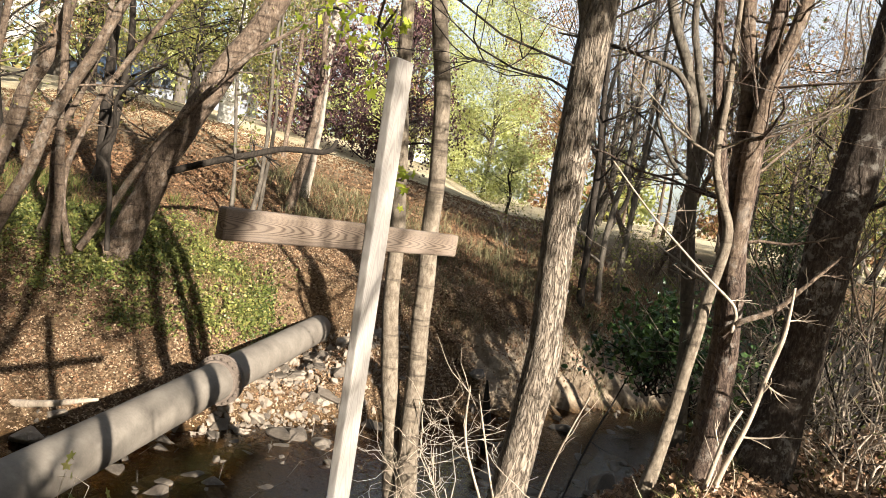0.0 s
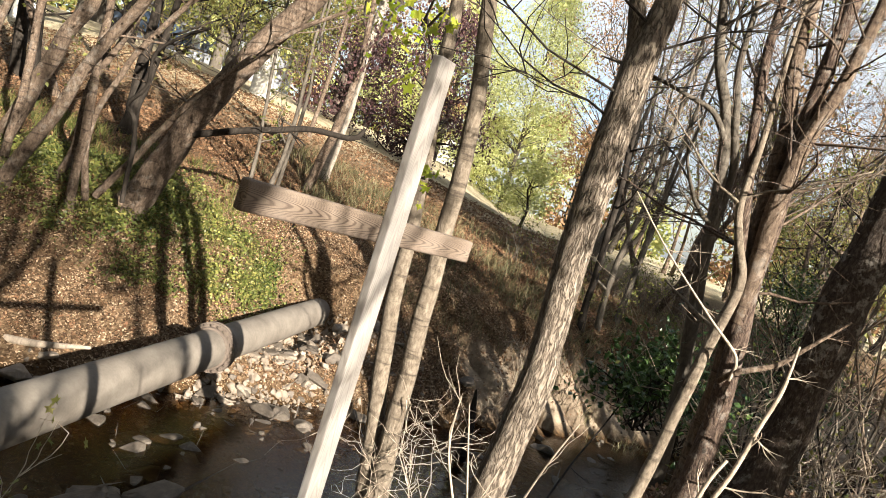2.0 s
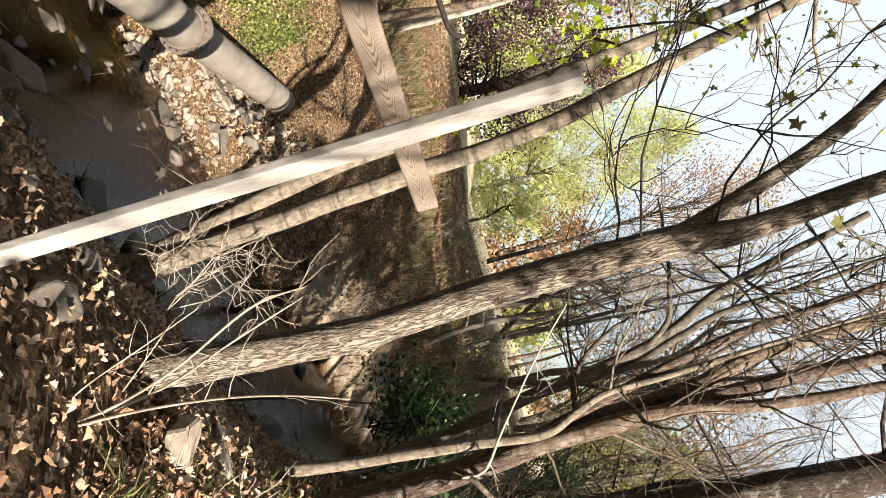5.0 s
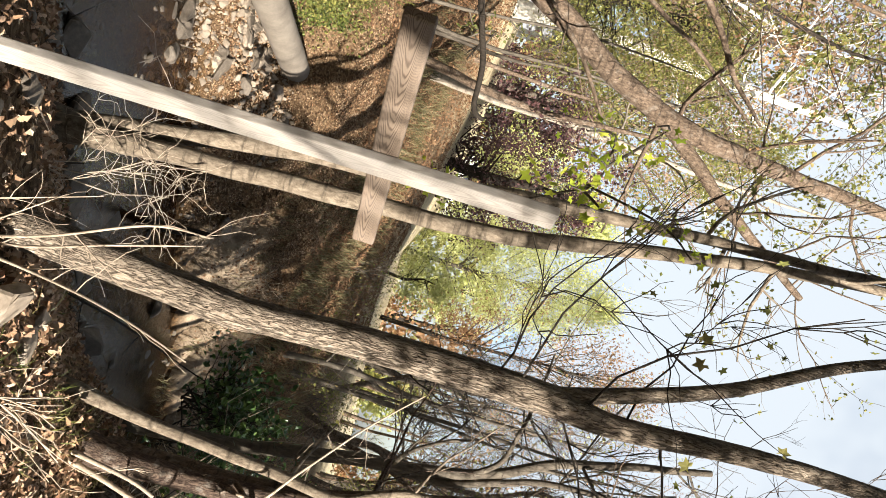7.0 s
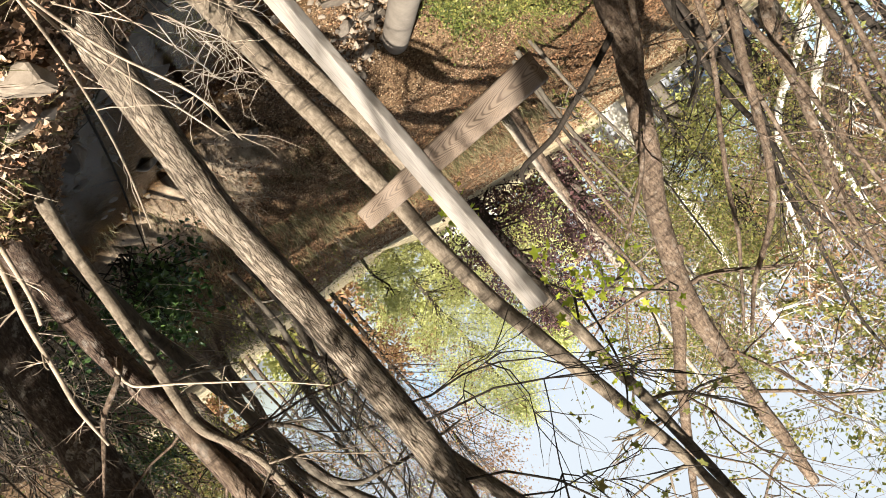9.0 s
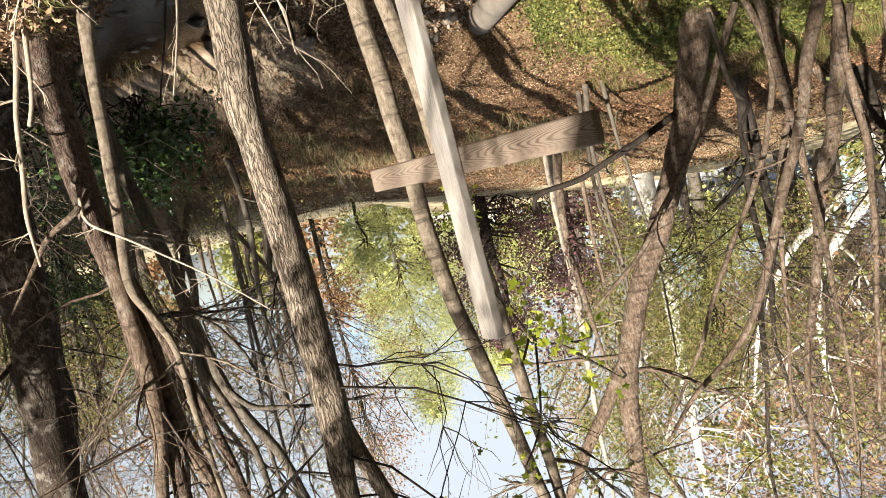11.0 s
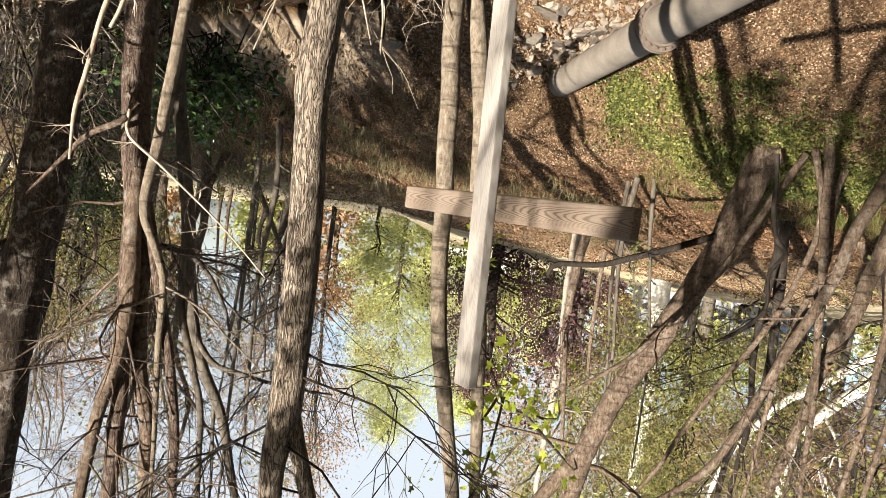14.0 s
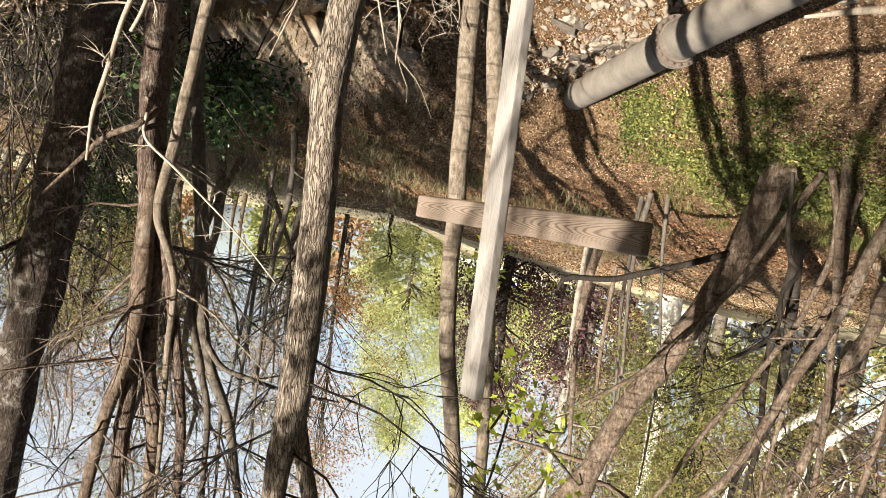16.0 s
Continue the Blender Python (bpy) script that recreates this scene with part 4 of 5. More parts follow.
def build_woods():
    rng = np.random.default_rng(77)
    kinds = [wood_tree("tree", "bare slender tree in the thin woods", 9, 0.10, BARK_DARK, 101),
             wood_tree("tree", "bare grey tree in the thin woods", 11, 0.13, BARK_GREY, 102, LEAF_YELLOW, 500, 0.085),
             wood_tree("tree", "crooked young tree with a few green leaves", 7, 0.07, BARK_BROWN, 103, LEAF_GREEN, 500, 0.09, crook=0.4),
             wood_tree("tree", "bare brown tree with fine twigs", 8, 0.08, BARK_BROWN, 104, limbs=22),
             wood_tree("tree", "thin tree with rusty leaves still on", 10, 0.11, BARK_GREY, 105, LEAF_RUST, 1300, 0.09),
             wood_tree("tree", "thin tree with yellow leaves still on", 8, 0.08, BARK_DARK, 106, LEAF_GREEN, 900, 0.1)]
    spots = [[] for _ in kinds]
    n = 0
    while n < 74:
        y = rng.uniform(7.5, 42)
        x = rng.uniform(2.6 + 0.02 * y, 5 + 0.75 * y)
        s = -0.515 * x + 0.857 * y
        if abs((x - 2.6) * 5.1 + (y - 11.0) * 3.825) < 9.5 and y < 10.6:
            continue
        if 4.6 < s < 9.0 or s < 2.0 or abs(x) < 2.5 or (y > 14 and x < 0.13 * y + 1.2):
            continue
        spots[int(rng.integers(len(kinds)))].append((x, y))
        n += 1
    n = 0
    while n < 12:
        y = rng.uniform(11, 24)
        x = rng.uniform(-0.75 * y, -0.48 * y)
        spots[int(rng.choice([2, 4, 5]))].append((x, y))
        n += 1
    for ob, sp in zip(kinds, spots):
        scatter(ob, sp, rng, 0.8, 1.3, "trees of the thin woods")


def crown_tree(name, label, x, y, height, r, bark, leaf_m, leaf_n, leaf_size, wide, seed, low=0.2, droop=0.0, clumps=90, flat=1.0, tight=1.0):
    """A tree in full leaf: trunk, limbs, and a crown of many leaves in uneven clumps."""
    rng = np.random.default_rng(seed)
    root = tagged(new(name), label, "tree")
    z0 = land1(x, y)
    root.location = (x, y, z0)
    V, F, C, rad = tube([(0, 0, -0.3), (0.1, 0, height * 0.3), (-0.1, 0.1, height * 0.6), (0, 0, height * 0.92)], [r * 1.3, r, r * 0.6, r * 0.15], 10, 0.5, 0, 9, 0.05, seed)
    tr = Pile()
    tr.add(V, F)
    tr.make("trunk", bark, root)
    br, lf, tips = Pile(), Pile(), []
    cent = []
    for i in range(clumps):
        t = rng.uniform(low, 1.0)
        ring = wide * math.sin(math.pi * min(1.0, 0.12 + 0.88 * ((t - low) / (1 - low)) ** 0.8)) ** 0.7 if t < 0.98 else 0.3
        a = rng.uniform(0, 2 * math.pi)
        rr = ring * math.sqrt(rng.uniform(0.15, 1.1))
        cent.append(np.array([rr * math.cos(a), rr * math.sin(a) * flat, height * t]))
    for i, c in enumerate(cent):
        if i % 3 == 0:
            base = np.array([0, 0, max(height * low * 0.7, c[2] * 0.72)])
            mid = (base + c) / 2 + rng.normal(size=3) * 0.2
            V, F, _, _ = tube([base, mid, c], [r * 0.3, r * 0.2, r * 0.06], 5, 0.6, seed=i)
            br.add(V, F)
    per = max(1, leaf_n // clumps)
    for c in cent:
        sp = tight * wide * rng.uniform(0.12, 0.26)
        d = rng.normal(size=(per, 3)) * sp
        d[:, 2] *= 0.8
        if droop:
            d[:, 2] -= np.abs(rng.normal(size=per)) * droop
        leaves(lf, c + d, leaf_size * rng.uniform(0.6, 1.3, per), rng, 0, -0.8 if droop else 0.0)
    b = br.make("bough", bark, root)
    tagged(b, kind="stuff")
    tagged(lf.make("crown", leaf_m, root, True), kind="stuff")
    return root


build_woods()


def build_woods_behind():
    """The near bank's woods go on behind the path's start and shade the bank; the leafy ones are unseen, added for
    shade.
    """
    rng = np.random.default_rng(91)
    kinds = [wood_tree("tree", "bare tree standing further up the near bank", 10, 0.11, BARK_GREY, 111, limbs=9, limb_len=2.6),
             wood_tree("tree", "thin bare tree further up the near bank", 8, 0.08, BARK_BROWN, 112, limbs=9)]
    spots = [[(2.3, -2.4), (9.75, -3.4), (0.8, -9.0), (5.5, -7.0), (3.2, -12.0), (7.5, -12.5)], [(1.2, -4.6), (3.9, -5.4), (5.6, -10.5), (12, -0.5), (-1.2, -3.2), (2.8, -8.2), (9.2, -6.0), (-0.6, -6.6)]]
    for ob, sp in zip(kinds, spots):
        scatter(ob, [(x + 0.038 * (8.5 - y), y) for x, y in sp], rng, 0.85, 1.25, "trees up the near bank")
    # two leafy crowns added out of view, only to throw shade
    crown_tree("small_tree", "unseen leafy tree added to shade the furrowed tree", 3.7, -1.4, 7.0, 0.04, BARK_GREY, LEAF_GREEN, 3000, 0.09, 0.72, 333, 0.54, 0.0, 80)
    crown_tree("small_tree", "unseen leafy tree added to cast shade", 4.2, -4.7, 6.4, 0.06, BARK_GREY, LEAF_GREEN, 1300, 0.11, 1.0, 334, 0.8, 0.0, 60)

    for i in range(9):
        k = (i - 4) * 0.34 + rng.uniform(-0.08, 0.08)
        sx, sy = 5.75 + 0.8 * k, 6.9 + 0.6 * k
        zz = land1(sx, sy)
        single("sapling", "slim bare stem in the thicket downstream", "sapling", [(sx, sy, zz - 0.2, 0.06), (sx + rng.uniform(-0.2, 0.2), sy, zz + 1.3, 0.05), (sx + rng.uniform(-0.3, 0.3), sy + 0.1, zz + 2.6, 0.04), (sx, sy, zz + 4.4, 0.015)],
               BARK_GREY, 8, 0.15, "stems of the thicket", twigs=4, twig_len=0.7, rng_seed=700 + i)
    # dense bushes added out of view to keep sun off the near shore
    for hx, hy in ((2.3, -2.4), (3.4, -2.6)):
        crown_tree("shade_bush", "unseen dense bush added to shade the near shore", hx, hy, 2.1, 0.04, BARK_DARK, LEAF_HOLLY, 2600, 0.12, 0.85, int(hx * 100) + 7, 0.05, 0.0, 60)["group"] = "evergreen bushes"


build_woods_behind()
# unseen crowns added across the sun's path to shade the thick trunk and far bank
for hx, hy, hh, lo in ((6.72, 0.4, 4.4, 0.46), (8.75, 0.2, 7.0, 0.64), (9.75, 0.3, 6.8, 0.68), (11.7, 0.4, 6.8, 0.7), (12.3, 2.6, 6.0, 0.5)):
    crown_tree("shade_tree", "unseen dense tree added to shade trunk and far bank", hx, hy, hh, 0.07, BARK_DARK, LEAF_HOLLY, 1500, 0.15, 0.52 if hh < 5 else 1.1, int(hx * 100), lo, 0.0, 70)["group"] = "evergreen trees"
# unseen ring of trees, kept below the sun, added to cut low sky light
rng_b = np.random.default_rng(6)
for i in range(22):
    ang = math.radians(150 + 240 * i / 21 + rng_b.uniform(-4, 4))
    rr = rng_b.uniform(40, 52)
    crown_tree("far_tree", "unseen tree added to block the low sky behind", rr * math.cos(ang), rr * math.sin(ang) - 2, rng_b.uniform(8, 11.5), 0.3, BARK_DARK, (LEAF_GREEN, LEAF_RUST)[i % 2], 900, 0.85, 5.0, 350 + i, 0.02, 0.0, 45)["group"] = "woods behind"
# big crowns added outside the view to screen off sky light and deepen shadows
for hx, hy, hh in ((-6, -4.5, 12), (-12, -2.0, 13), (-11, -9.0, 14), (-4.5, -10.5, 14), (-18, 5.0, 13), (16, 7.0, 11), (0.5, -16, 9), (-2.6, -5.2, 14), (-0.6, -11, 15), (-8, 0.5, 12), (17.5, 3.5, 14), (15.5, 1.5, 15),):
    crown_tree("sky_screen_tree", "unseen broad leafy tree added to cut sky light", hx, hy, hh, 0.3, BARK_GREY, LEAF_GREEN, 5500, 0.42, 3.4, int(abs(hx * 10 + hy)) + 900, 0.25, 0.0, 90)["group"] = "broad trees"
crown_tree("tree", "large drooping yellow-green tree beyond the lawn", 1.9, 45, 14.5, 0.13, BARK_GREY, LEAF_YELLOW, 44000, 0.13, 3.9, 201, 0.03, 0.35, 200, tight=0.72)
crown_tree("tree", "yellow-green tree beyond the lawn", -3.5, 52, 13, 0.2, BARK_GREY, LEAF_YELLOW, 14000, 0.22, 4.2, 202, 0.05, 0.6, 110)
crown_tree("tree", "dark purple-leaved tree on the hillside", -2.6, 27, 6.2, 0.2, BARK_DARK, LEAF_PURPLE, 9000, 0.12, 2.7, 203, 0.06, 0.15, 95, tight=0.62)
crown_tree("tree", "purple-leaved tree behind the pale trunk", -6.2, 29, 4.4, 0.2, BARK_DARK, LEAF_PURPLE, 8000, 0.12, 2.4, 204, 0.08, 0.15, 80, tight=0.62)
crown_tree("tree", "green and yellow tree behind the leaning trunk", -7.8, 20, 7.0, 0.12, BARK_DARK, LEAF_GREEN, 36000, 0.068, 3.0, 205, 0.25, 0.2, 130, tight=0.7)
crown_tree("tree", "pale brown-leaved tree by the parked car", -13.0, 24, 9.5, 0.25, BARK_DARK, LEAF_PINK, 24000, 0.085, 3.6, 206, 0.3, 0.2, 120, tight=0.7)
crown_tree("tree", "mixed green tree over the hillside", -4.6, 18.5, 9.0, 0.05, BARK_BROWN, LEAF_GREEN, 15000, 0.065, 2.2, 207, 0.4, 0.3, 90, tight=0.7)
crown_tree("tree", "yellow-green tree at the far side of the lawn", -15, 44, 13, 0.35, BARK_DARK, LEAF_YELLOW, 6000, 0.34, 5.0, 208, 0.12, 0.3, 90)
for fx, fy, fh, sd in ((-13, 32, 17, 221), (-20, 34, 18, 222), (-8.5, 38, 15, 223), (-26, 30, 16, 224), (-16.5, 27, 12, 225)):
    crown_tree("tall_tree", "tall tree with thin pale brown leaves on the hill", fx, fy, fh, 0.22, BARK_GREY, LEAF_PINK, 8500, 0.2, 4.6, sd, 0.3, 0.0, 150)["group"] = "tall trees on the hill"
crown_tree("oak_tree", "oak with thin rusty brown leaves", 6.0, 41, 17, 0.12, BARK_DARK, LEAF_RUST, 8000, 0.15, 3.6, 209, 0.22, 0.0, 110)
crown_tree("oak_tree", "oak with rusty leaves beyond the woods", 17, 42, 14, 0.35, BARK_DARK, LEAF_RUST, 2600, 0.26, 4.2, 210, 0.25, 0.0, 110)
crown_tree("tree", "green tree beyond the woods", 24, 46, 11, 0.3, BARK_DARK, LEAF_GREEN, 5000, 0.3, 4.5, 211, 0.1, 0.0, 90)
crown_tree("tree", "green tree behind the thicket", 11, 22, 5.0, 0.15, BARK_DARK, LEAF_GREEN, 9000, 0.09, 2.4, 212, 0.1, 0.0, 80)
crown_tree("tree", "low green tree in the thicket", 6.8, 13.5, 3.2, 0.08, BARK_DARK, LEAF_HOLLY, 7000, 0.06, 1.4, 213, 0.1, 0.0, 60)
crown_tree("small_tree", "small yellowing tree at the lawn's edge", 1.9, 24, 2.2, 0.05, BARK_DARK, LEAF_YELLOW, 900, 0.12, 1.1, 214, 0.3, 0.0, 50)
rng_h = np.random.default_rng(5)
for i in range(26):
    hx = -75 + 6.2 * i + rng_h.uniform(-2, 2)
    hy = 78 + rng_h.uniform(-8, 14)
    crown_tree("far_tree", "tree in the far treeline", hx, hy, rng_h.uniform(7, 12), 0.3, BARK_DARK, (LEAF_GREEN, LEAF_YELLOW, LEAF_RUST)[i % 3], 900, 0.75, 4.2, 300 + i, 0.02, 0.0, 45)["group"] = "far treeline"


# ---- undergrowth ----
def shrub(name, label, x, y, height, stems, material, seed, spread=0.5, leaf_m=None, leaf_n=0, leaf_size=0.05, depth=2, r=0.012, wig=0.3, leaf_shape=0, kids=3, z=None, group="", lift=0.2, jit=0.05):
    rng = np.random.default_rng(seed)
    root = tagged(new(name), label, "shrub", group)
    z0 = land1(x, y) - 0.04 if z is None else z
    root.location = (x, y, z0)
    tips = []
    for i in range(stems):
        p = Pile()
        d = np.array([rng.normal() * spread, rng.normal() * spread, 1.0])
        grow(p, (rng.normal() * 0.05, rng.normal() * 0.05, 0), d, height * rng.uniform(0.6, 1.0), r * rng.uniform(0.6, 1.2), depth, rng, tips, 5, 0.55, lift, kids, wig)
        st = p.make("stem", material, root)
        if group.startswith("thicket"):
            tagged(st, kind="stuff")
    if leaf_n:
        lf = Pile()
        tip_leaves(lf, tips, leaf_n, jit, leaf_size, rng, leaf_shape)
        tagged(lf.make("leaves", leaf_m, root, True), kind="stuff")
    return root


shrub("bare_shrub", "tangled bare thorny shrub by the forked tree", 0.24, 4.7, 1.35, 3, TWIG_PALE, 401, 0.16, r=0.006, wig=0.5, kids=5)
shrub("bare_shrub", "tangled pale twigs over the water", 0.46, 4.45, 0.7, 2, TWIG_PALE, 402, 0.4, r=0.005, wig=0.45)
shrub("holly_bush", "glossy green holly bush on the bank", 2.42, 7.4, 1.15, 11, BARK_DARK, 403, 0.7, LEAF_HOLLY, 950, 0.085, r=0.012, z=-0.25, leaf_shape=1, jit=0.09)
shrub("holly_bush", "glossy green leaves round the grey trunk", 2.75, 7.0, 1.3, 8, BARK_DARK, 404, 0.5, LEAF_HOLLY, 700, 0.085, r=0.012, z=-0.3, leaf_shape=1, jit=0.08)
shrub("seedling", "small leafy sprig by the pipe", -1.58, 3.0, 0.62, 3, TWIG_PALE, 405, 0.25, LEAF_GREEN, 22, 0.06, r=0.004, leaf_shape=2, depth=1)
shrub("seedling", "small leafy sprig on the stony bank", -2.0, 3.5, 0.5, 3, TWIG_PALE, 406, 0.3, LEAF_GREEN, 20, 0.05, r=0.004, leaf_shape=1, depth=1)
shrub("bare_shrub", "pale bare stalks on the near bank", 1.05, 2.95, 0.75, 4, TWIG_PALE, 407, 0.25, r=0.007, depth=1)
shrub("bare_shrub", "pale bare stalks among the leaves", 1.5, 3.4, 0.6, 4, TWIG_PALE, 408, 0.3, r=0.006, depth=1)
rng_s = np.random.default_rng(88)
for i in range(34):
    sx = rng_s.uniform(2.9, 8.5)
    sy = rng_s.uniform(4.9, 8.5) + 0.25 * (sx - 2.7)
    if -0.515 * sx + 0.857 * sy > 4.3:
        sy = (4.2 + 0.515 * sx) / 0.857
    if abs((sx - 2.6) * 5.1 + (sy - 11.0) * 3.825) < 9.5:
        continue
    shrub("thicket_shrub", "bare arching shrub in the thicket", sx, sy, rng_s.uniform(1.3, 2.5), 8, (BARK_DARK, BARK_BROWN, TWIG_PALE)[i % 3], 420 + i, 0.4, (None, LEAF_GREEN)[i % 2], (0, 200)[i % 2], 0.05, r=0.01, wig=0.36, group="thicket shrubs", lift=0.05)
for i in range(12):
    sx = rng_s.uniform(1.2, 6.0)
    sy = (rng_s.uniform(9.6, 12.5) + 0.515 * sx) / 0.857
    shrub("thicket_shrub", "low brown shrub on the far bank", sx, sy, rng_s.uniform(0.8, 1.6), 4, (BARK_GREY, BARK_BROWN)[i % 2], 450 + i, 0.5, LEAF_GREEN, 150, 0.06, r=0.01, group="far bank shrubs")

for i in range(40):
    sx = rng_s.uniform(3.2, 9.5)
    sy = (rng_s.uniform(2.4, 4.3) + 0.515 * sx) / 0.857
    if abs((sx - 2.6) * 5.1 + (sy - 11.0) * 3.825) < 7.5:
        continue
    shrub("thicket_sapling", "thin straight bare sapling in the thicket", sx, sy, rng_s.uniform(2.2, 4.2), 2, (BARK_BROWN, BARK_GREY, BARK_DARK)[i % 3], 520 + i, 0.2, (None, LEAF_GREEN)[i % 2], (0, 120)[i % 2], 0.05, r=0.016, wig=0.16, group="thicket saplings", lift=0.05, kids=4)

for i in range(9):
    sx = rng_s.uniform(-0.6, 2.4)
    sy = (rng_s.uniform(7.9, 8.8) + 0.515 * sx) / 0.857
    shrub("dry_weeds", "dry brown weeds at the foot of the far bank", sx, sy, rng_s.uniform(0.4, 0.8), 4, (TWIG_PALE, BARK_BROWN)[i % 2], 620 + i, 0.5, LEAF_OLD, 60, 0.05, r=0.006, group="dry weeds")


def near_twigs():
    root = tagged(new("dead_sapling"), "pale dead branching sapling on the near bank", "branch")
    o = np.array([0.45, 2.5, -0.22])
    root.location = o
    for path, r in (([(0.45, 2.5, -0.24), (0.42, 2.5, 0.06), (0.34, 2.5, 0.35), (0.20, 2.5, 0.68), (0.18, 2.5, 0.89)], 0.0085),
                    ([(0.44, 2.5, -0.22), (0.41, 2.52, 0.23), (0.31, 2.54, 0.56), (0.22, 2.55, 0.86)], 0.0075),
                    ([(0.45, 2.5, -0.2), (0.45, 2.47, 0.18), (0.48, 2.45, 0.49), (0.53, 2.44, 0.73), (0.60, 2.43, 0.95)], 0.007),
                    ([(0.37, 2.5, 0.13), (0.28, 2.5, 0.25), (0.18, 2.5, 0.38)], 0.004),
                    ([(0.42, 2.5, -0.2), (0.32, 2.5, -0.01), (0.23, 2.5, 0.26), (0.15, 2.5, 0.5)], 0.0045)):
        p = Pile()
        n = len(path)
        V, F, C, rad = tube([np.array(q) - o for q in path], [r * (1 - 0.65 * i / (n - 1)) for i in range(n)], 7, 0.03, lump=0.08, seed=r * 999)
        p.add(V, F)
        rng = np.random.default_rng(int(r * 10000) + n)
        for i in range(5):
            k = int(rng.integers(len(C) // 3, len(C)))
            grow(p, C[k], rng.normal(size=3) * np.array([1, 0.4, 0.3]) + np.array([0, 0, 0.9]), rng.uniform(0.12, 0.3), rad[k] * 0.55, 0, rng, [], 5, 0.4, 0.1, 2, 0.15)
        p.make("stem", TWIG_PALE, root)


near_twigs()


def leafy_branch():
    root = tagged(new("maple_branch"), "hanging maple twig with bright green lobed leaves", "branch")
    o = np.array([-0.47, 5.02, 2.25])
    root.location = o
    rng = np.random.default_rng(9)
    ends = []
    for path in ([(-0.47, 5.02, 2.25), (-0.6, 4.4, 2.5), (-0.5, 3.7, 2.35), (-0.48, 3.2, 2.0)], [(-0.6, 4.4, 2.5), (-0.66, 3.7, 2.42), (-0.62, 3.15, 2.1)],
                 [(-0.5, 3.7, 2.35), (-0.4, 3.4, 2.4), (-0.38, 3.15, 2.25)], [(-0.36, 5.0, 1.6), (-0.4, 4.4, 1.75), (-0.27, 3.4, 1.52)],
                 [(-0.66, 3.7, 2.42), (-0.78, 3.45, 2.36), (-0.72, 3.25, 2.18)], [(-0.66, 3.7, 2.42), (-0.9, 3.5, 2.62), (-0.85, 3.3, 2.5)], [(-0.6, 4.2, 2.45), (-0.45, 3.6, 2.75), (-0.3, 3.3, 2.85)]):
        p = Pile()
        V, F, C, rad = tube([np.array(q) - o for q in path], [0.009, 0.006, 0.004, 0.002][:len(path)], 6, 0.08, seed=2)
        p.add(V, F)
        p.make("twig", BARK_GREY, root)
        ends += list(C[len(C) // 2:])
    lf = Pile()
    tip_leaves(lf, ends, 130, 0.06, 0.065, rng, 2)
    tagged(lf.make("leaves", LEAF_BRIGHT, root, True), kind="stuff")


leafy_branch()
single("snag", "dark pointed dead stump standing in the shallows", "stump", [(0.89, 8.45, -1.75, 0.09), (0.88, 8.45, -1.3, 0.065), (0.84, 8.45, -0.95, 0.045), (0.80, 8.45, -0.66, 0.01)], BARK_DARK, seg=0.05)
single("driftwood", "pale driftwood log on the bank behind the pipe", "log", [(-4.9, 6.95, -1.4, 0.05), (-4.2, 6.85, -1.28, 0.045), (-3.7, 6.85, -1.2, 0.035), (-3.2, 6.85, -1.08, 0.015)], TWIG_PALE, seg=0.06)
single("fallen_branch", "thin fallen branch leaning into the creek", "branch", [(1.25, 5.9, -1.45, 0.012), (1.75, 7.0, -0.95, 0.012), (2.2, 7.6, -0.3, 0.008), (2.4, 7.8, 0.1, 0.004)], BARK_DARK, seg=0.06, twigs=3)


single("drain_pipe", "short white plastic drain pipe poking from the far bank", "pipe", [(2.42, 12.9, 0.06, 0.03), (2.36, 12.6, 0.1, 0.03), (2.28, 12.55, 0.1, 0.03)], BARK_WHITE, 12, 0.04)


# ---- house and car across the lawn ----
def box_part(name, size, at, material, parent, bevel=0.02):
    bm = bmesh.new()
    bmesh.ops.create_cube(bm, size=1)
    for v in bm.verts:
        v.co = (v.co.x * size[0] + at[0], v.co.y * size[1] + at[1], v.co.z * size[2] + at[2])
    if bevel:
        bmesh.ops.bevel(bm, geom=list(bm.edges), offset=bevel, segments=2, affect='EDGES')
    me = bpy.data.meshes.new(name)
    bm.to_mesh(me)
    bm.free()
    me.materials.append(material)
    ob = new(name, me)
    ob.parent = parent
    return ob


def plain(name, col, rough=0.6, spec=0.3, metal=0.0):
    m, nt, b = mat(name, rough, spec)
    c = ramp(nt, nodes_noise(nt, 6, 5), [(0.3, tuple(v * 0.8 for v in col)), (0.7, col)])
    nt.links.new(c, b.inputs["Base Color"])
    b.inputs["Metallic"].default_value = metal
    return m


SIDING, ROOFING, GLASS_DARK, WHITE_TRIM = plain("grey_siding", (0.2, 0.21, 0.23)), plain("dark_shingle", (0.13, 0.12, 0.12), 0.9), plain("window_glass", (0.05, 0.06, 0.08), 0.08, 0.6), plain("white_paint", (0.75, 0.75, 0.73))
CAR_PAINT, TYRE = plain("dark_blue_paint", (0.05, 0.07, 0.1), 0.15, 0.6, 0.3), plain("tyre_rubber", (0.03, 0.03, 0.03), 0.9)


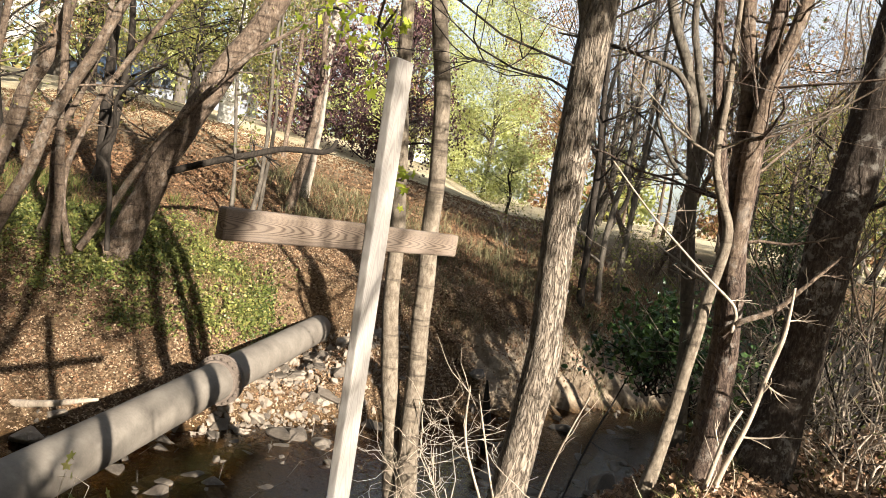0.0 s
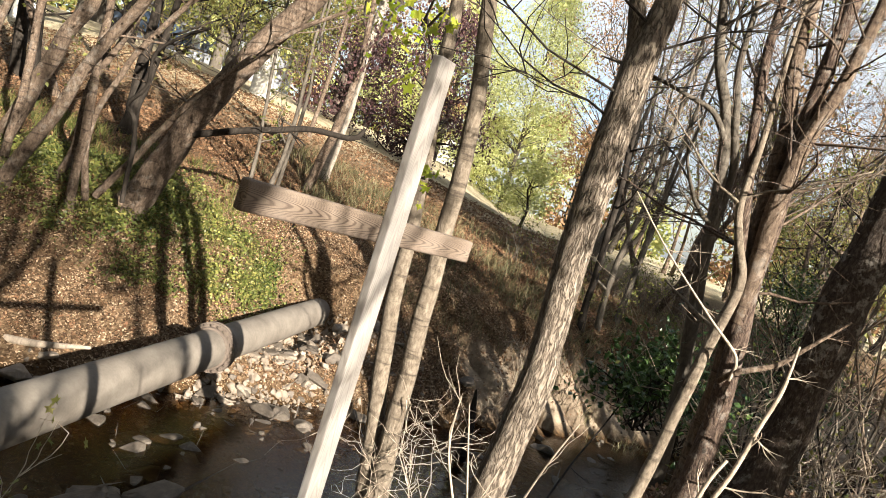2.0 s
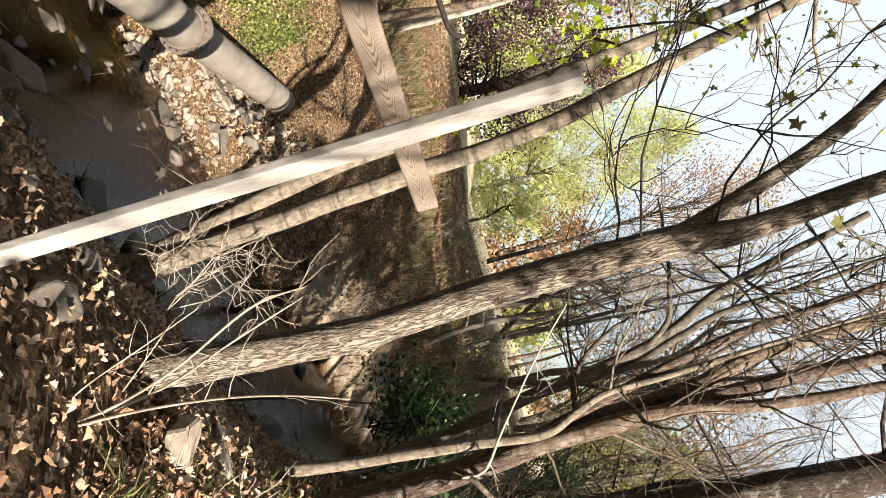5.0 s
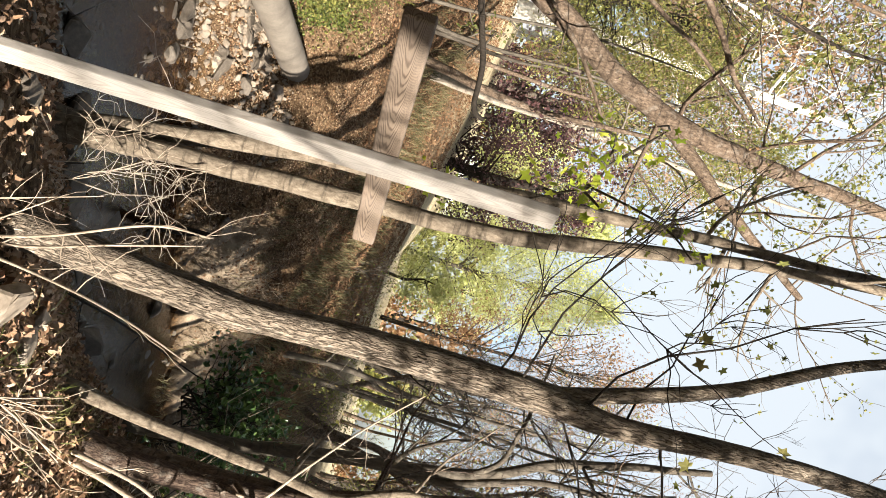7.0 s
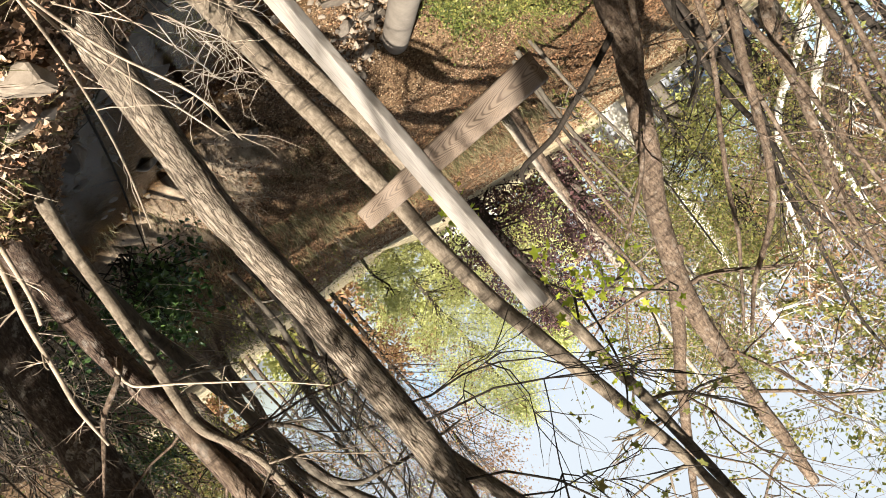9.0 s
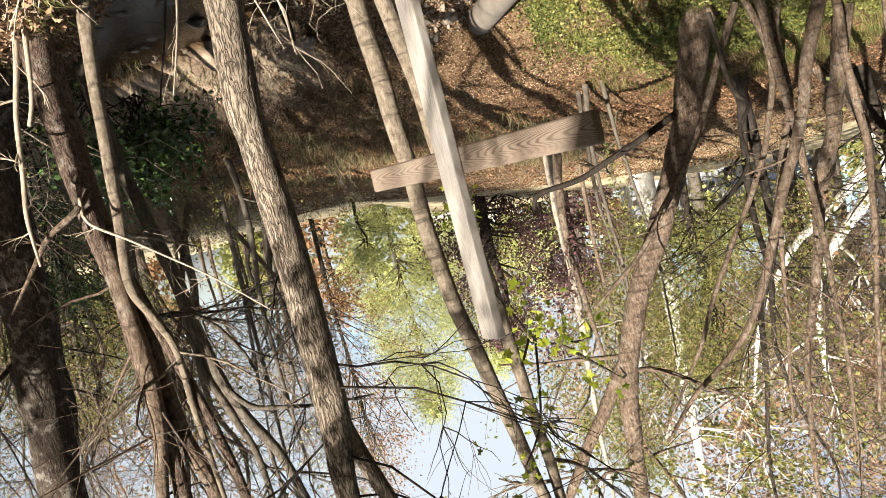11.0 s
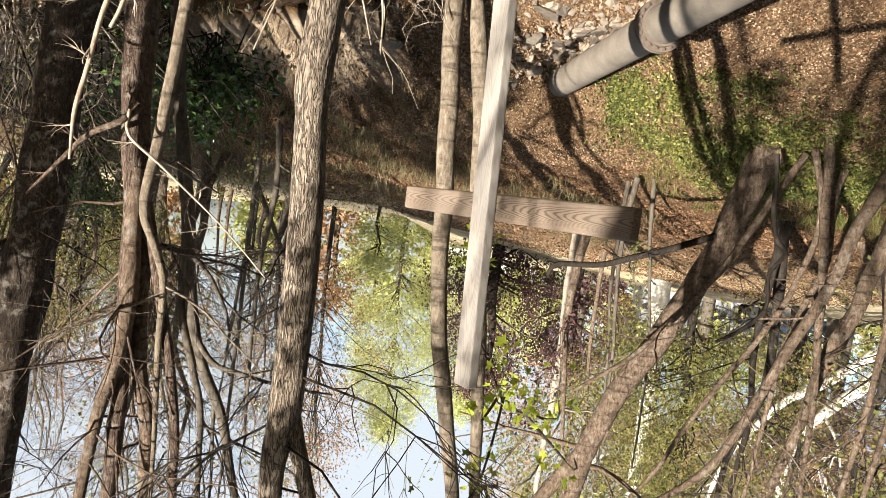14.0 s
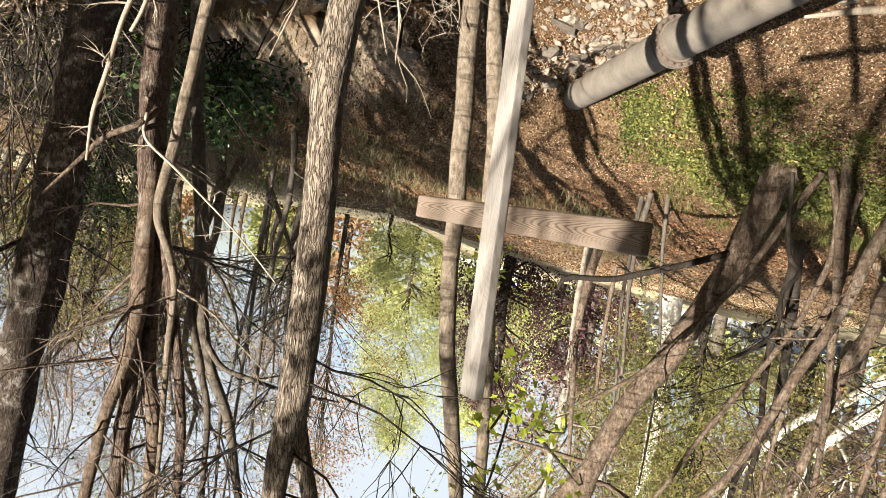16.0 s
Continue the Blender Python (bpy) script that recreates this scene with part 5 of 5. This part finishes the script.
def house(x, y, yaw, w, d, h, label, wall):
    root = tagged(new("house"), label, "house")
    root.matrix_world = pose(x, y, land1(x, y) - 0.2, 0, 0, yaw)
    box_part("wall", (w, d, h), (0, 0, h / 2), wall, root)
    vs = [(-w / 2 - .4, -d / 2 - .5, h - .05), (w / 2 + .4, -d / 2 - .5, h - .05), (w / 2 + .4, d / 2 + .5, h - .05), (-w / 2 - .4, d / 2 + .5, h - .05), (-w / 2 - .4, 0, h + 2.0), (w / 2 + .4, 0, h + 2.0)]
    mesh_obj("roof", vs, [(0, 1, 5, 4), (2, 3, 4, 5), (0, 4, 3), (1, 2, 5), (0, 3, 2, 1)], ROOFING, root, False)
    for k in (-0.32, 0.0, 0.32):
        win = box_part("window", (1.2, 0.08, 1.3), (k * w, -d / 2 - 0.03, h * 0.55), SIDING, root, 0.01)
        for sgn in (-1, 1):
            box_part("pane", (0.5, 0.03, 1.1), (k * w + sgn * 0.28, -d / 2 - 0.075, h * 0.55), GLASS_DARK, win, 0)
    box_part("chimney", (0.7, 0.7, 1.6), (w * 0.3, 0.6, h + 1.9), wall, root)


def car(x, y, yaw, paint):
    root = tagged(new("car"), "parked dark car on the lawn's edge", "car")
    root.matrix_world = pose(x, y, land1(x, y), 0, 0, yaw)
    prof = [(-2.2, 0.35), (-2.25, 0.75), (-1.9, 0.95), (-1.0, 1.0), (-0.4, 1.42), (1.0, 1.45), (1.7, 1.02), (2.2, 0.95), (2.25, 0.4)]
    vs = [(a, s * (0.88 if b > 1.1 else 0.92) * (0.82 if b > 1.1 else 1), b) for s in (-1, 1) for a, b in prof]
    n = len(prof)
    fs = [tuple(range(n))[::-1], tuple(range(n, 2 * n))] + [(i, (i + 1) % n, n + (i + 1) % n, n + i) for i in range(n)]
    mesh_obj("body", vs, fs, paint, root, False)
    box_part("side_window", (1.5, 1.5, 0.3), (0.3, 0, 1.2), GLASS_DARK, root)
    for a in (-1.35, 1.4):
        for s in (-1, 1):
            v2, f2 = lathe([(-0.1, 0.05), (-0.1, 0.3), (-0.07, 0.33), (0.07, 0.33), (0.1, 0.3), (0.1, 0.05)], 20)
            wh = mesh_obj("wheel", v2, f2, TYRE, root)
            wh.location = (a, s * 0.85, 0.33)


house(-18.5, 46, 12, 9, 8, 2.6, "grey one-storey house behind the trees", SIDING)
house(-5.5, 76, -5, 9, 8, 2.8, "pale house far beyond the lawn", WHITE_TRIM)
car(-18.0, 35.5, 10, CAR_PAINT)


# ---- stones ----
def stone_mesh(seed, material):
    """An angular stone: the hull of scattered points, its edges broken."""
    rng = np.random.default_rng(seed)
    bm = bmesh.new()
    for p in units(rng.normal(size=(13, 3))) * rng.uniform(0.75, 1.1, (13, 1)):
        bm.verts.new(p)
    got = bmesh.ops.convex_hull(bm, input=list(bm.verts))
    bmesh.ops.delete(bm, geom=[g for g in got["geom_interior"] if isinstance(g, bmesh.types.BMVert)], context='VERTS')
    bmesh.ops.bevel(bm, geom=list(bm.edges), offset=0.07, segments=1, affect='EDGES')
    me = bpy.data.meshes.new("stone")
    bm.to_mesh(me)
    bm.free()
    me.materials.append(material)
    return me


STONES = [stone_mesh(500 + i, ROCK) for i in range(7)] + [stone_mesh(520 + i, ROCK_PALE) for i in range(3)]


def stone(x, y, size, rng, label, grp, sink=0.3, which=None, flat=0.6, level=None):
    ob = new("rock", STONES[int(rng.integers(7)) if which is None else which])
    z = land1(x, y) if level is None else max(land1(x, y), level - size * flat)
    ob.matrix_world = pose(x, y, z + size * flat * (0.5 - sink), rng.uniform(-15, 15), rng.uniform(-15, 15), rng.uniform(0, 360)) @ Matrix.Diagonal((size, size * rng.uniform(0.6, 0.95), size * flat * rng.uniform(0.8, 1.2), 1))
    return tagged(ob, label, "rock", grp)


def us(u, s):
    return 0.857 * u - 0.515 * s, 0.515 * u + 0.857 * s


def build_stones():
    rng = np.random.default_rng(61)
    for i in range(50):
        x, y = us(rng.uniform(-1.5, 8.5), rng.uniform(5.0, 7.6))
        stone(x, y, rng.choice([0.1, 0.14, 0.19, 0.27]) * rng.uniform(0.8, 1.3), rng, "wet grey-brown stone lying in the creek", "creek stones", 0.1, level=-1.5)
    for i in range(36):
        x, y = us(rng.uniform(0.8, 3.6), rng.uniform(6.1, 7.7))
        stone(x, y, rng.choice([0.05, 0.08, 0.12, 0.18]) * rng.uniform(0.8, 1.3), rng, "stone standing out of the shallow water", "shallows stones", -0.1, int(rng.integers(8)), 0.6, -1.5)
    for i in range(104):
        y = rng.uniform(7.2, 10.2)
        x = pipe_x(y) + abs(rng.normal()) * 0.7 + rng.uniform(-0.3, 0.25)
        stone(x, y, rng.choice([0.06, 0.09, 0.13, 0.18]) * rng.uniform(0.7, 1.3), rng, "angular pale stone heaped below the pipe", "stones below the pipe", 0.42, int(rng.choice([0, 1, 2, 3, 4, 5, 6, 7, 8])))
    for i in range(20):
        x, y = us(rng.uniform(-2.5, 3.0), rng.uniform(4.2, 5.4))
        stone(x, y, rng.choice([0.06, 0.09, 0.14]) * rng.uniform(0.7, 1.3), rng, "grey stone on the shaded near shore", "near shore stones", 0.25)
    for i in range(42):
        x, y = us(rng.uniform(-2.0, 5.5), rng.uniform(4.5, 5.8))
        stone(x, y, rng.choice([0.08, 0.12, 0.17, 0.24]) * rng.uniform(0.7, 1.3), rng, "dark grey stone at the shaded waterline", "near shore stones", 0.15, level=-1.5)
    for i in range(24):
        x, y = rng.uniform(-2.6, 0.1), rng.uniform(2.2, 4.4)
        stone(x, y, rng.choice([0.06, 0.09, 0.13]) * rng.uniform(0.7, 1.3), rng, "grey stone on the shaded near shore", "near shore stones", 0.2)
    for i in range(20):
        x, y = us(rng.uniform(-2.5, 1.5), rng.uniform(7.2, 8.1))
        stone(x, y, rng.choice([0.08, 0.12, 0.17]) * rng.uniform(0.8, 1.3), rng, "pale flat stone at the far waterline", "far shore stones", 0.2, int(rng.integers(10)))
    stone(0.78, 3.1, 0.16, rng, "large pale grey rock on the near bank", "near bank rocks", 0.0, 7, 0.75)
    stone(1.05, 3.97, 0.1, rng, "small white rock on the near bank", "near bank rocks", 0.0, 8, 0.7)
    stone(1.14, 3.7, 0.13, rng, "long pale rock on the near bank", "near bank rocks", 0.0, 9, 0.6)


build_stones()


def rubble(name, label, n, pick, lo, hi, material, seed):
    """Small stones past counting, joined."""
    rng = np.random.default_rng(seed)
    pl = Pile()
    kinds = []
    for me in STONES[:5]:
        V = np.array([v.co for v in me.vertices])
        kinds.append((V, [tuple(p.vertices) for p in me.polygons]))
    pts = pick(rng, n)
    zs = land(pts[:, 0], pts[:, 1])
    for (x, y), z in zip(pts, zs):
        V, F = kinds[int(rng.integers(len(kinds)))]
        r = np.array(Euler(tuple(rng.uniform(0, 6.28, 3))).to_matrix())
        k = lo * (hi / lo) ** rng.uniform() 
        pl.add((V * np.array([1, rng.uniform(0.6, 1), rng.uniform(0.4, 0.8)])) @ r.T * k + np.array([x, y, z + k * 0.15]), F)
    return tagged(pl.make(name, material, None, True), label, "rubble", kind="stuff")


def bank_stones(rng, n):
    y = rng.uniform(7.2, 10.3, n)
    return np.stack([pipe_x(y) + np.abs(rng.normal(size=n)) * 0.9 - 0.3, y], -1)


def bed_stones(rng, n):
    u, s = rng.uniform(-3, 9, n), rng.uniform(4.3, 7.9, n)
    return np.stack([0.857 * u - 0.515 * s, 0.515 * u + 0.857 * s], -1)


rubble("rubble", "small tan stones and clods below the pipe", 900, bank_stones, 0.02, 0.085, ROCK_PALE, 81)
rubble("rubble", "wet pebbles and gravel of the creek bed", 1700, bed_stones, 0.015, 0.07, ROCK, 82)


# ---- leaf litter, ivy and grass ----
def carpet(name, label, n, pick, size, material, seed, shape=0, lift=0.012, tilt=0.5, category="leaf litter"):
    rng = np.random.default_rng(seed)
    lf = Pile()
    pts = pick(rng, n)
    zs = land(pts[:, 0], pts[:, 1])
    k = len(pts)
    nrm = units(np.array([0, 0, 1.0]) + rng.normal(size=(k, 3)) * tilt)
    leaves(lf, np.column_stack([pts, zs + lift * rng.uniform(0.3, 1.6, k)]), size * rng.uniform(0.55, 1.3, k), rng, shape, 0, nrm)
    ob = lf.make(name, material, None, True)
    return tagged(ob, label, category, kind="stuff")


def near_pick(rng, n):
    x, y = rng.uniform(-3, 6, 4 * n), rng.uniform(1.2, 7.5, 4 * n)
    s = -0.515 * x + 0.857 * y
    ok = (s < 5.0) & (s > 0.4) & (rng.uniform(size=4 * n) < np.where(x > 0.6, np.where(y < 4.5, 1.0, 0.5), 0.3))
    return np.stack([x, y], -1)[ok][:n]


def far_pick(rng, n):
    u, s = rng.uniform(-3, 12, n), rng.uniform(7.9, 15, n)
    s = np.where((s < 8.6) & (u > 5.9) & (u < 9.6) & (rng.uniform(size=n) < 0.75), s + 3, s)
    return np.stack([0.857 * u - 0.515 * s, 0.515 * u + 0.857 * s], -1)


def hill_pick(rng, n):
    return np.stack([rng.uniform(-12, 4, n), rng.uniform(12, 24, n)], -1)


def ivy_pick(rng, n):
    k = 130
    c = np.stack([rng.uniform(-7.5, -2.2, k), rng.uniform(7.9, 10.2, k)], -1)
    p = c[rng.integers(k, size=n)] + rng.normal(size=(n, 2)) * rng.choice([0.07, 0.14, 0.28], (n, 1))
    s = -0.515 * p[:, 0] + 0.857 * p[:, 1]
    edge = 8.72 + 0.22 * wob(p[:, 0], p[:, 1], 2.6, 5.0)
    return p[(s > edge) & (s < 10.9) & ((p[:, 0] < pipe_x(p[:, 1]) - 0.15) | (p[:, 1] > 10.9))]


carpet("leaf_litter", "thick brown and tan fallen leaves on the near bank", 26000, near_pick, 0.046, LEAF_LITTER, 701, 1, 0.02, 0.7)
carpet("leaf_litter", "larger curled brown leaves among the litter of the near bank", 4000, near_pick, 0.066, LEAF_LITTER, 705, 1, 0.03, 0.7)
carpet("leaf_litter", "brown fallen leaves scattered over the far bank", 80000, far_pick, 0.044, LEAF_OLD, 702)
def foot_pick(rng, n):
    u, s = rng.uniform(-3, 7, n), rng.uniform(7.7, 10.8, n)
    s = np.where((s < 8.6) & (u > 5.9) & (rng.uniform(size=n) < 0.75), s + 1.5, s)
    return np.stack([0.857 * u - 0.515 * s, 0.515 * u + 0.857 * s], -1)


carpet("leaf_litter", "small broken tan leaves along the foot of the far bank", 60000, foot_pick, 0.03, LEAF_STRAW, 706, 0, 0.015, 0.7)
carpet("leaf_litter", "fallen leaves thinning out over the hillside", 40000, hill_pick, 0.075, LEAF_HILL, 703)
carpet("ivy", "green ivy and ground cover on the far bank", 34000, ivy_pick, 0.048, LEAF_IVY, 704, 1, 0.1, 0.9, "ground cover")


def grass(name, label, n, pick, h, seed, material=LEAF_GRASS, lean=0.35, w=0.006):
    rng = np.random.default_rng(seed)
    pts = pick(rng, n)
    zs = land(pts[:, 0], pts[:, 1])
    g = Pile()
    k = len(pts)
    hh = h * rng.uniform(0.5, 1.3, (k, 1))
    a = rng.uniform(0, 6.28, k)
    b = np.stack([np.cos(a), np.sin(a), 0 * a], -1) * w
    d = np.column_stack([rng.normal(size=(k, 2)) * lean, np.ones(k)]) * hh
    p = np.column_stack([pts, zs - 0.01])
    q = p + d * 0.55
    e = p + d + np.column_stack([d[:, :2], -0.25 * hh]) * 0.6
    V = np.stack([p - b, p + b, q + b * 0.8, q - b * 0.8, e], 1).reshape(-1, 3)
    i = np.arange(k)[:, None] * 5
    g.add(V, (i + np.array([0, 1, 2, 3])).tolist() + (i + np.array([3, 2, 4])).tolist())
    return tagged(g.make(name, material, None, True), label, "grass", kind="stuff")


def tuft_pick(x0, x1, y0, y1, k, sp):
    def f(rng, n):
        c = np.stack([rng.uniform(x0, x1, k), rng.uniform(y0, y1, k)], -1)
        return c[rng.integers(k, size=n)] + rng.normal(size=(n, 2)) * sp
    return f


grass("grass", "green and straw grass on the ivy slope", 3400, tuft_pick(-7.5, -2.4, 8.7, 11.0, 100, 0.12), 0.2, 711)
grass("grass", "tall dry weeds along the edge of the lawn", 4200, tuft_pick(-4, 5.5, 12.0, 16, 170, 0.17), 0.32, 712, WEED, w=0.006)
grass("grass", "grass tufts on the far bank", 2600, tuft_pick(-0.6, 6, 10.6, 14, 80, 0.13), 0.22, 713, WEED, w=0.005)
grass("grass", "green grass tuft on the near bank", 80, tuft_pick(0.75, 0.95, 2.4, 2.55, 3, 0.04), 0.2, 714, w=0.005, lean=0.6)
grass("grass", "sparse green blades on the near bank", 900, tuft_pick(0.6, 5.0, 2.4, 5.6, 50, 0.08), 0.13, 715, w=0.004, lean=0.6)
